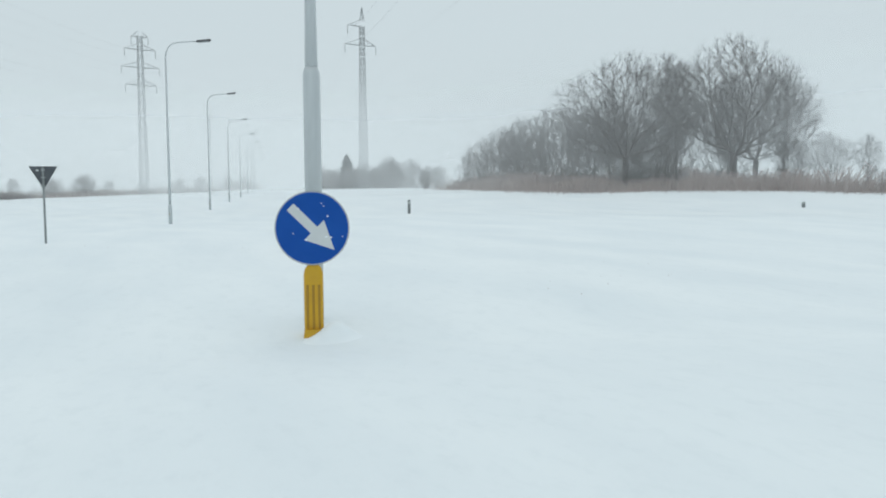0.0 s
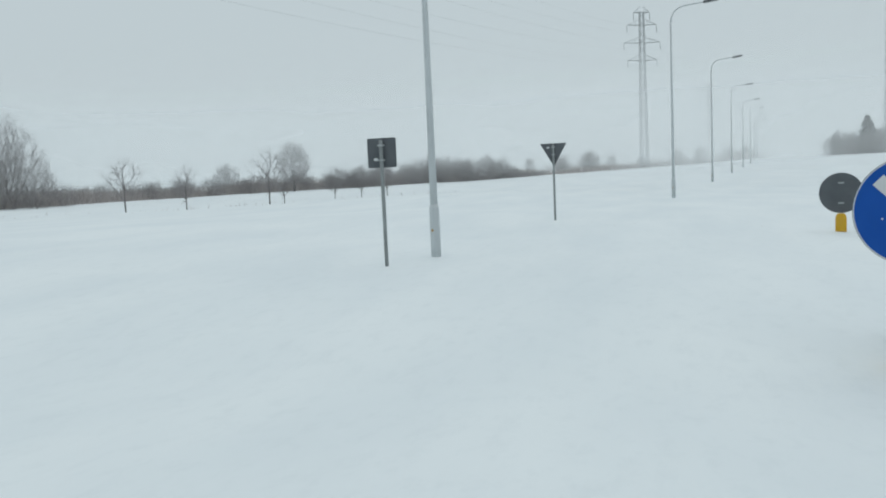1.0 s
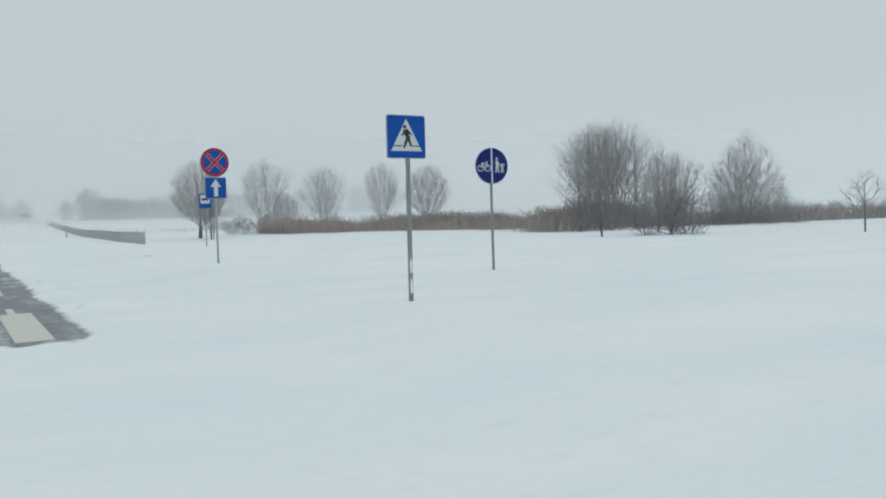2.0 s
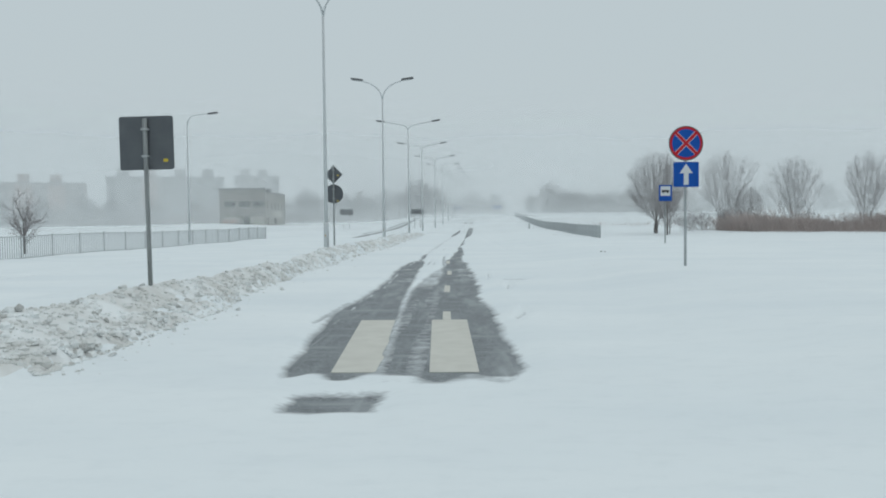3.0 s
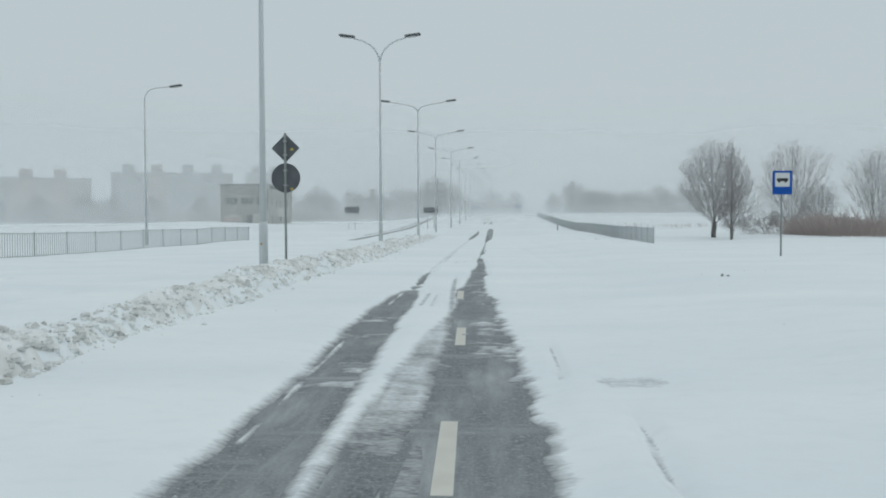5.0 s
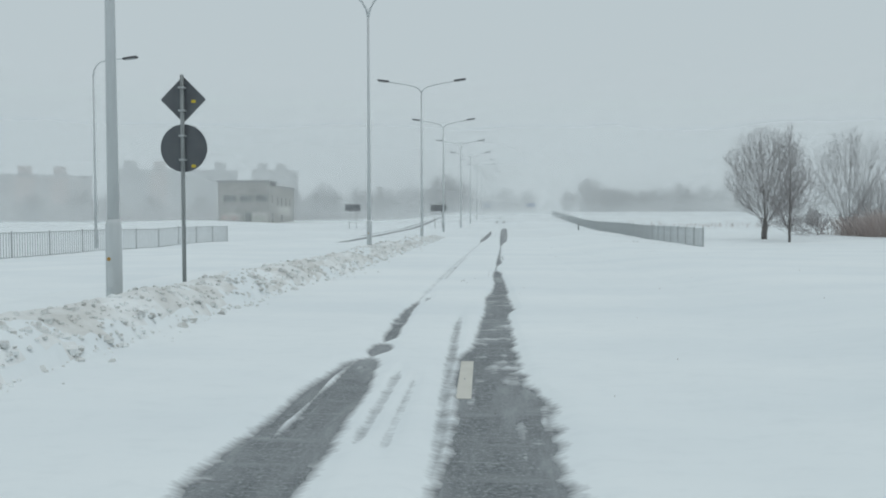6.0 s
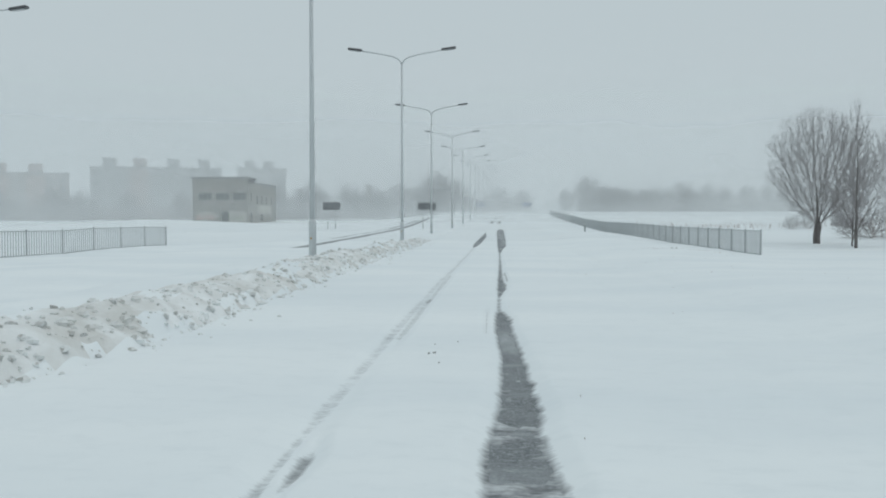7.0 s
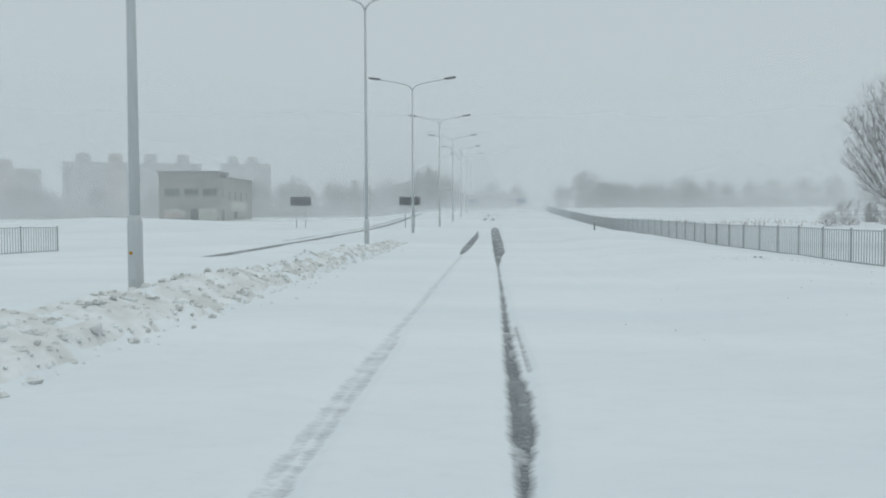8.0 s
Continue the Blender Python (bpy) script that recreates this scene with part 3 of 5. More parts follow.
def double_lamp(label, arms, tip, r0=0.10, collar=0.95):
    lamp = thing("street_lamp", label, "street lamp", "lamps on the median")
    lamp_pole(lamp, arms[0][1] + 0.06, r0, collar)
    for s in (1, -1):
        n = len(arms)
        tube("arm", [(x * s, 0, z) for x, z in arms], [0.045 - 0.015 * k / n for k in range(n)], 8, POLE, lamp)
        lamp_head(lamp, (tip[0] * s, 0, tip[1]), s)
    return lamp


WIDE = [(0, 9.3), (0.05, 9.46), (0.18, 9.62), (0.42, 9.74), (0.9, 9.86), (2.15, 10.08)]
STEEP = [(0, 8.72), (0.07, 9.02), (0.22, 9.30), (0.46, 9.54), (0.80, 9.73), (1.30, 9.88)]


def single_lamp():
    lamp = thing("street_lamp", "tall grey steel street lamp with one curved arm", "street lamp", "lamps along the side road")
    lamp_pole(lamp, 8.9)
    line = [(0, 0, 8.85), (0.04, 0, 9.12), (0.16, 0, 9.38), (0.36, 0, 9.55), (0.65, 0, 9.64), (1.6, 0, 9.72)]
    tube("arm", line, [0.042, 0.04, 0.038, 0.036, 0.034, 0.03], 8, POLE, lamp)
    lamp_head(lamp, (2.35, 0, 9.80), 1)
    return lamp


lamp = double_lamp("tall grey steel street lamp with two steep curved arms", STEEP, (1.97, 10.02))
lamp.matrix_basis = pose(-5.06, 30.7, ground_z(-5.06, 30.7) - 0.03)
copy_thing(lamp, pose(-5.06, 51.5, ground_z(-5.06, 51.5) - 0.03))
lamp = double_lamp("tall grey steel street lamp with two wide flat arms", WIDE, (2.86, 10.19))
ys = [73.2, 94.4, 115.6, 136.8, 158, 179, 200, 221.5, 243, 265, 287]
xs = [-5.06, -5.06, -4.45, -4.05, -3.67, -3.3, -2.95, -2.3, -1.6, -0.9, -0.2]
for i, (x, y) in enumerate(zip(xs, ys)):
    m = pose(x, y, ground_z(x, y) - 0.03)
    if i == 0:
        lamp.matrix_basis = m
    else:
        copy_thing(lamp, m)
double_lamp("tall street lamp with a thick lower pole and two arms", STEEP, (1.97, 10.02), 0.105, 3.0).matrix_basis = pose(4.62, -8.36, ground_z(4.62, -8.36) - 0.03, 0, 0, 80)
lamp = single_lamp()
spots = [(-20.9, 61.5, 0), (11.8, -2.53, -97), (39.3, -8.3, -99), (66.0, -12.75, -99), (94.5, -17.6, -99), (124, -22.7, -99), (152, -27.6, -99), (181, -32.5, -99), (212, -37.5, -99)]
for i, (x, y, turn) in enumerate(spots):
    k = (1.0, 0.945, 0.968)[i] if i < 3 else 1.0
    m = pose(x, y, ground_z(x, y) - 0.03, 0, 0, turn) @ Matrix.Scale(k, 4)
    if i == 0:
        lamp.matrix_basis = m
    else:
        copy_thing(lamp, m).matrix_basis = m


# ---- road signs ----
def sign_post(sign, height, r=0.032, mat=None):
    tube("post", [(0, 0, -0.5), (0, 0, height - 0.01), (0, 0, height)], [r, r, r * 0.8], 12, mat or POST, sign, "round galvanised steel post")


def sign_plate(sign, outline, cz, front, name="plate", label="", gap=0.045, cx=0.0, rim=0.012, border=None):
    """A pressed plate in front of the post: grey back with a turned rim, coloured face, two clamps behind."""
    y = -gap
    bm = bmesh.new()
    slab(bm, outline, y - 0.012, y, cx, cz)
    plate = part(name, bm, BACK, sign, label)
    bm = bmesh.new()
    slab(bm, shrunk(outline, rim * 0.3), y - 0.0145, y - 0.0125, cx, cz)
    face = part("face", bm, border or front, plate)
    if border:
        bm = bmesh.new()
        slab(bm, shrunk(outline, rim), y - 0.0175, y - 0.015, cx, cz)
        part("field", bm, front, plate)
    hi = max(z for _, z in outline)
    for z in (cz + hi * 0.5, cz - hi * 0.5):
        bm = bmesh.new()
        box(bm, -0.055, 0.055, y + 0.001, 0.04, z - 0.015, z + 0.015, 0.004)
        part("clamp", bm, ZINC, plate)
    return plate


def symbol(plate, shapes, mat, cz, y=-0.0645, name="symbol", cx=0.0, label=""):
    bm = bmesh.new()
    for k, s in enumerate(shapes):
        slab(bm, s, y - 0.0003 * k, y + 0.003, cx, cz)
    return part(name, bm, mat, plate, label)


def bar(x0, z0, x1, z1, w0, w1=None):
    """A straight stroke from one point to another."""
    w1 = w0 if w1 is None else w1
    L = math.hypot(x1 - x0, z1 - z0)
    nx, nz = -(z1 - z0) / L / 2, (x1 - x0) / L / 2
    return [(x0 + nx * w0, z0 + nz * w0), (x0 - nx * w0, z0 - nz * w0), (x1 - nx * w1, z1 - nz * w1), (x1 + nx * w1, z1 + nz * w1)]


def spun(outline, degrees):
    c, s = math.cos(radians(degrees)), math.sin(radians(degrees))
    return [(x * c - z * s, x * s + z * c) for x, z in outline]


def moved(outline, dx, dz, k=1.0):
    return [(x * k + dx, z * k + dz) for x, z in outline]


def stand(ob, x, y, turn=0, tilt=0, lean=0):
    ob.matrix_basis = pose(x, y, ground_z(x, y) - 0.02, tilt, lean, turn)
    return ob


# crossing sign
sign = thing("crossing_sign", "square blue crossing sign with white triangle on a grey post", "road sign", "signs by the crossing")
sign_post(sign, 2.76, 0.036)
plate = sign_plate(sign, rounded(0.64, 0.64, 0.035), 2.46, BLUE, cx=-0.045, border=WHITE, rim=0.012)
symbol(plate, [[(-0.255, -0.20), (0.255, -0.20), (0.0, 0.275)]], WHITE, 2.45, cx=-0.045, name="triangle", label="white triangle")
walker = [bar(-0.02, 0.115, 0.035, -0.03, 0.085, 0.06), bar(0.03, -0.01, 0.075, -0.13, 0.045, 0.03), bar(0.01, -0.02, -0.045, -0.155, 0.045, 0.03), bar(-0.005, 0.10, -0.075, 0.03, 0.03, 0.025), bar(0.02, 0.10, 0.085, 0.04, 0.03, 0.025)]
symbol(plate, walker, BLACK, 2.45, y=-0.068, cx=-0.045, name="figure_strokes", label="black plain bars")
symbol(plate, [moved(disc(0.027, 14), -0.025, 0.155)], BLACK, 2.45, y=-0.068, cx=-0.045, name="figure_dot")
symbol(plate, [bar(-0.21, -0.125, -0.075, -0.125, 0.014), bar(0.09, -0.125, 0.21, -0.125, 0.014)], BLACK, 2.45, y=-0.068, cx=-0.045, name="kerb_line")
for z in (0.25, 0.55):
    bm = bmesh.new()
    slab(bm, [(-0.012, -0.12), (0.02, -0.09), (0.016, 0.06), (-0.004, 0.13), (-0.02, 0.02)], -0.0385, -0.03, -0.004, z)
    part("snow_patch", bm, SNOW, sign, "snow frozen onto the post")
stand(sign, 5.14, 7.12, 0, 0, 0.6)

# shared path sign
sign = thing("shared_path_sign", "round navy path sign with white symbols and divider", "road sign", "signs by the crossing")
sign_post(sign, 2.68, 0.03)
plate = sign_plate(sign, disc(0.40), 2.32, NAVY, border=WHITE, rim=0.010)
symbol(plate, [bar(0.0, -0.385, 0.0, 0.385, 0.035)], WHITE, 2.32, name="divider")
ring = lambda cx, cz, r: [bar(cx + r * math.cos(a), cz + r * math.sin(a), cx + r * math.cos(a + 0.53), cz + r * math.sin(a + 0.53), 0.016) for a in np.arange(0, 6.28, 0.5236)]
bike = ring(-0.275, -0.05, 0.068) + ring(-0.10, -0.05, 0.068) + [bar(-0.275, -0.05, -0.23, 0.045, 0.016), bar(-0.23, 0.045, -0.12, 0.045, 0.016), bar(-0.23, 0.03, -0.18, -0.05, 0.016), bar(-0.18, -0.05, -0.12, 0.045, 0.016), bar(-0.10, -0.05, -0.13, 0.085, 0.016), bar(-0.155, 0.085, -0.10, 0.085, 0.016), bar(-0.26, 0.062, -0.20, 0.062, 0.02)]
symbol(plate, bike, WHITE, 2.32, name="bicycle")
pair = [bar(0.125, 0.11, 0.13, -0.01, 0.07, 0.055), bar(0.115, 0.0, 0.095, -0.15, 0.035, 0.025), bar(0.145, 0.0, 0.165, -0.15, 0.035, 0.025), bar(0.15, 0.08, 0.22, -0.01, 0.022), bar(0.255, 0.0, 0.255, -0.07, 0.05, 0.04), bar(0.245, -0.06, 0.225, -0.15, 0.022), bar(0.265, -0.06, 0.285, -0.15, 0.022), bar(0.27, -0.01, 0.31, 0.03, 0.02)]
symbol(plate, pair, WHITE, 2.32, name="figure_strokes", label="white plain bars")
symbol(plate, [moved(disc(0.027, 12), 0.125, 0.155), moved(disc(0.023, 12), 0.255, 0.03)], WHITE, 2.32, name="figure_dots")
stand(sign, 9.42, 11.5, -6)

# no stopping and one way on one post
sign = thing("no_stopping_sign", "round red-rimmed blue sign above a square arrow sign", "road sign")
sign_post(sign, 3.11, 0.03, ZINC)
plate = sign_plate(sign, disc(0.40), 2.94, BLUE, border=RED, rim=0.075, label="red-rimmed blue disc with red cross")
symbol(plate, [spun(bar(-0.325, 0, 0.325, 0, 0.092), a) for a in (45, 135)], WHITE, 2.94, y=-0.0635, name="cross_edge")
symbol(plate, [spun(bar(-0.33, 0, 0.33, 0, 0.072), a) for a in (45, 135)], RED, 2.94, y=-0.0665, name="cross")
low = sign_plate(sign, rounded(0.60, 0.585, 0.03), 2.225, BLUE, name="arrow_plate", border=WHITE, rim=0.010)
symbol(low, [[(-0.055, -0.235), (0.055, -0.235), (0.055, 0.03), (0.15, 0.03), (0.0, 0.245), (-0.15, 0.03), (-0.055, 0.03)]], WHITE, 2.225, name="arrow", label="white arrow pointing up")
stand(sign, 5.27, 19.3, 3).location.z -= 0.10

# bus stop
sign = thing("bus_stop_sign", "blue bus stop sign with a white panel on a thin post", "road sign")
sign_post(sign, 2.75, 0.028)
plate = sign_plate(sign, rounded(0.62, 0.76, 0.03), 2.37, BLUE, border=BLUE)
symbol(plate, [moved(rounded(0.46, 0.44, 0.02), 0, 0.09)], WHITE, 2.37, name="panel")
symbol(plate, [moved(rounded(0.36, 0.10, 0.03), 0, 0.09), moved(disc(0.035, 12), -0.1, 0.03), moved(disc(0.035, 12), 0.1, 0.03)], BLACK, 2.37, y=-0.068, name="bus")
stand(sign, 9.48, 38.9, 2)


def back_sign(name, label, outline, cz, top, x, y, turn, second=None, lean=0, sticker=None, r=0.032):
    """A sign seen from behind; its face looks the other way."""
    sign = thing(name, label, "road sign")
    sign_post(sign, top, r)
    plate = sign_plate(sign, outline, cz, WHITE)
    if second:
        sign_plate(sign, second[0], second[1], RED, name="round_plate")
    for sx, sz, mat in sticker or ():
        bm = bmesh.new()
        slab(bm, moved(rounded(0.075, 0.05, 0.02), 0, 0), -0.0445, -0.041, sx, sz)
        part("sticker", bm, mat, plate, "small sticker")
    return stand(sign, x, y, turn, 0, lean)


back_sign("square_sign", "back of a square grey sign in the snow bank", rounded(0.84, 0.82, 0.04), 2.30, 2.67, -4.62, 12.65, 180, lean=0.8, sticker=[(-0.29, 2.03, STICKER)], r=0.035).location.z -= 0.10
back_sign("priority_sign", "backs of a diamond and a round sign on one post", spun(rounded(0.53, 0.53, 0.025), 45), 3.02, 3.41, -5.22, 33.45, 180, second=(disc(0.385), 2.24), sticker=[(-0.17, 2.99, STICKER), (-0.16, 1.95, STICKER)])
back_sign("square_sign", "back of a small square grey sign on a leaning post", rounded(0.50, 0.50, 0.03), 1.95, 2.16, 10.3, -2.01, 92, sticker=[(0.11, 1.84, WHITE)])
back_sign("give_way_sign", "back of a triangular give way sign on a post", [(-0.39, 0.22), (0.39, 0.22), (0.0, -0.46)], 2.06, 2.26, 21.3, -3.95, 85, sticker=[(0.16, 2.16, WHITE)])


# keep-right signs on the traffic islands
def island_sign():
    sign = thing("arrow_sign", "round blue sign with white arrow on yellow plastic bollard", "road sign", "signs on the traffic islands")
    bm = bmesh.new()
    slab(bm, [(-0.105, -0.4), (0.105, -0.4), (0.105, 0.62), (0.092, 0.68), (0.06, 0.72), (-0.06, 0.72), (-0.092, 0.68), (-0.105, 0.62)], -0.05, 0.05)
    bmesh.ops.bevel(bm, geom=bm.edges[:], offset=0.012, segments=1, affect="EDGES")
    post = part("bollard", bm, YELLOW, sign, "yellow plastic bollard with grooves")
    # Grooves as proud strips: the shade in them is put into a darker yellow.
    for x in (-0.065, 0.0, 0.065):
        bm = bmesh.new()
        box(bm, x - 0.014, x + 0.014, -0.056, -0.046, -0.3, 0.50, 0.004)
        part("groove", bm, OCHRE, post)
    bm = bmesh.new()
    for v in bmesh.ops.create_cube(bm, size=1.0)["verts"]:
        v.co = (v.co.x * (0.24 if v.co.z < 0 else 0.2), v.co.y * 0.22, -0.08 + v.co.z * 0.16)
    part("foot", bm, YELLOW, sign)
    plate = sign_plate(sign, disc(0.412, 48), 1.135, BLUE, gap=0.055, border=WHITE, rim=0.013)
    arrow = [(-0.335, 0.052), (-0.335, -0.052), (0.03, -0.052), (0.03, -0.155), (0.345, 0.0), (0.03, 0.155), (0.03, 0.052)]
    symbol(plate, [spun(arrow, -45)], WHITE, 1.135, y=-0.0745, name="arrow", label="white arrow pointing down to the side")
    rnd = random.Random(2)
    for k in range(9):
        a, r = rnd.uniform(0, 6.283), rnd.uniform(0.1, 0.36)
        bm = bmesh.new()
        slab(bm, [(x * rnd.uniform(0.6, 1.6), z * rnd.uniform(0.5, 1.0)) for x, z in disc(rnd.uniform(0.006, 0.014), 7)], -0.0765, -0.0735, r * math.cos(a), 1.135 + r * math.sin(a))
        part("snow_fleck", bm, SNOW, plate, "fleck of snow stuck to the face")
    return sign


sign = stand(island_sign(), 3.68, -8.14, -106)
sign.location.z += 0.105
x, y = 15.0, -10.3
copy_thing(sign, pose(x, y, ground_z(x, y) - 0.34, 0, 0, 78))


# ---- boards on two legs, far along the road ----
def board(x, y, turn, w, h, bottom, label, mat, front):
    b = thing("road_board", label, "road sign")
    for s in (-1, 1):
        tube("leg", [(s * w * 0.22, 0.05, -0.4), (s * w * 0.22, 0.05, bottom + h * 0.9)], [0.032, 0.032], 8, POST, b)
    bm = bmesh.new()
    slab(bm, rounded(w, h, 0.05), -0.02, 0.02, 0, bottom + h / 2)
    panel = part("panel", bm, mat, b)
    bm = bmesh.new()
    slab(bm, rounded(w - 0.08, h - 0.08, 0.05), 0.021, 0.026, 0, bottom + h / 2)
    part("face", bm, front, panel)
    return stand(b, x, y, turn)


board(-16.5, 112, 4, 1.78, 0.78, 1.95, "back of a dark sign board on two legs", BACK, BLUE)
board(-6.5, 108, 4, 1.72, 0.67, 1.87, "back of a dark sign board on two legs in the median", BACK, BLUE)
board(-3.05, 236, 0, 2.0, 0.9, 1.3, "blue direction board on legs beside the road", BLUE, BACK)
board(8.5, 236, 0, 2.2, 0.9, 1.3, "blue direction board on legs beside the road", BLUE, BACK)


# ---- bar fences ----
def fence(name, label, line, height, pitch, near):
    """Posts and barred panels from point to point along a line on the snow."""
    f = thing(name, label, "fence")
    (x0, y0), (x1, y1) = line
    L = math.hypot(x1 - x0, y1 - y0)
    n = round(L / pitch)
    step = L / n
    me_panel, me_frame, me_bar = None, None, None
    bars = max(int(step / 0.165), 4)
    pv, pf = tube_data([(0, 0, -0.5), (0, 0, height + 0.03), (0, 0, height + 0.05)], [0.03, 0.03, 0.018], 6)
    me_post = None
    turn = math.atan2(y1 - y0, x1 - x0)
    for i in range(n + 1):
        k = i / n
        x, y = x0 + (x1 - x0) * k, y0 + (y1 - y0) * k
        z = ground_z(x, y) - 0.1
        if me_post is None:
            ob = link_mesh("post", pv, pf, ZINC, f)
            me_post = ob.data
        else:
            ob = new("post", me_post)
            ob.parent = f
        ob.location = (x, y, z)
        if i == n:
            break
        z2 = ground_z(x0 + (x1 - x0) * (k + 1 / n), y0 + (y1 - y0) * (k + 1 / n)) - 0.1
        single = i in near
        if single and me_frame is None or not single and me_panel is None:
            bm = bmesh.new()
            for zz in (0.10, height - 0.04):
                box(bm, 0.04, step - 0.04, -0.016, 0.016, zz, zz + 0.035)
            if not single:
                for j in range(1, bars):
                    box(bm, step * j / bars - 0.011, step * j / bars + 0.011, -0.011, 0.011, 0.12, height - 0.03)
            ob = part("panel", bm, FENCE, f)
            if single:
                me_frame = ob.data
            else:
                me_panel = ob.data
        else:
            ob = new("panel", me_frame if single else me_panel)
            ob.parent = f
        if not single:
            ob["kind"] = "stuff"
        for j in range(1, bars) if single else ():
            if me_bar is None:
                bm = bmesh.new()
                box(bm, -0.011, 0.011, -0.011, 0.011, 0.12, height - 0.03)
                rod = part("bar", bm, FENCE, ob)
                me_bar = rod.data
            else:
                rod = new("bar", me_bar)
                rod.parent = ob
            rod.location = (step * j / bars, 0, 0)
        ob.matrix_basis = Matrix.Translation((x, y, z)) @ Matrix.Rotation(turn, 4, "Z") @ Matrix.Rotation(-math.atan2(z2 - z, step), 4, "Y")
    return f


fence("bar_fence", "grey steel bar fence standing in deep snow", ((-20.2, 18), (-18.2, 74)), 1.1, 2.5, range(4, 18))
fence("bar_fence", "long grey steel bar fence beside the road", ((10.33, 63.1), (11.0, 190)), 1.07, 2.0, range(0, 17))


# ---- small posts ----
def delineator(x, y, h, w, turn=0):
    d = thing("marker_post", "short grey marker post standing in the snow", "post")
    bm = bmesh.new()
    slab(bm, [(-w / 2, -0.3), (w / 2, -0.3), (w / 2, h - 0.05), (w * 0.2, h), (-w / 2, h - 0.03)], -0.04, 0.04)
    part("body", bm, POST, d)
    bm = bmesh.new()
    box(bm, -w * 0.35, w * 0.35, -0.046, -0.042, h * 0.7, h * 0.86)
    part("reflector", bm, WHITE, d)
    return stand(d, x, y, turn)


delineator(47.0, -24.0, 0.95, 0.2, -105)
delineator(7.7, 101, 0.9, 0.12)
delineator(31.5, -43.0, 0.35, 0.2, -140)


# ---- road markings ----
def marking(name, near, far, y0, y1, label, group):
    """A thin painted quadrilateral: x edges at the near and at the far end."""
    bm = bmesh.new()
    low = [bm.verts.new((x, y, 0.0005)) for x, y in ((near[0], y0), (near[1], y0), (far[1], y1), (far[0], y1))]
    top = [bm.verts.new((v.co.x, v.co.y, 0.0045)) for v in low]
    bm.faces.new(low[::-1])
    bm.faces.new(top)
    for i in range(4):
        bm.faces.new((low[i], low[(i + 1) % 4], top[(i + 1) % 4], top[i]))
    ob = part(name, bm, PAINT, None)
    ob.location.z = float(base(0, (y0 + y1) / 2))
    return tagged(ob, label, "road marking", group, "structure")


marking("zebra_bar", (-1.03, -0.57), (-1.267, -0.757), 7.84, 11.84, "worn cream zebra crossing bar on wet asphalt", "zebra bars")
marking("zebra_bar", (-0.105, 0.36), (-0.262, 0.236), 7.84, 11.84, "worn cream zebra crossing bar on wet asphalt", "zebra bars")
for x, y0, y1 in ((-0.07, 11.86, 12.88), (-0.19, 16.35, 17.9), (-0.26, 21.4, 22.9), (-0.44, 26.8, 28.45)):
    marking("lane_dash", (x - 0.04, x + 0.08), (x - 0.07, x + 0.05), y0, y1, "worn cream lane dash half under snow", "lane dashes")


# ---- bare trees ----
def crown_points(rnd, profile, count, bias, lobes, clump):
    """Random places inside a crown: profile is rows of (height, radius); clump leaves gaps between sprays."""
    zs, rs = [p[0] for p in profile], [p[1] for p in profile]
    wide, phase = max(rs), [rnd.uniform(0, 6.283) for _ in range(3)]
    out = []
    while len(out) < count:
        z = rnd.uniform(zs[0], zs[-1])
        r = float(np.interp(z, zs, rs))
        if rnd.random() > (r / wide) ** 1.6 + 0.03:
            continue
        a = rnd.uniform(0, 6.283)
        edge = 1 + lobes * (math.sin(2 * a + phase[0]) + 0.7 * math.sin(3 * a + phase[1] + z) + 0.5 * math.sin(5 * a + phase[2] + 1.7 * z))
        p = Vector((math.cos(a), math.sin(a), 0)) * (r * edge * rnd.random() ** bias) + Vector((0, 0, z))
        if noise.noise(p * (2.6 / wide) + Vector((phase[0], phase[1], phase[2])) * 3) > clump - 1.0 * rnd.random():
            out.append(p)
    return out


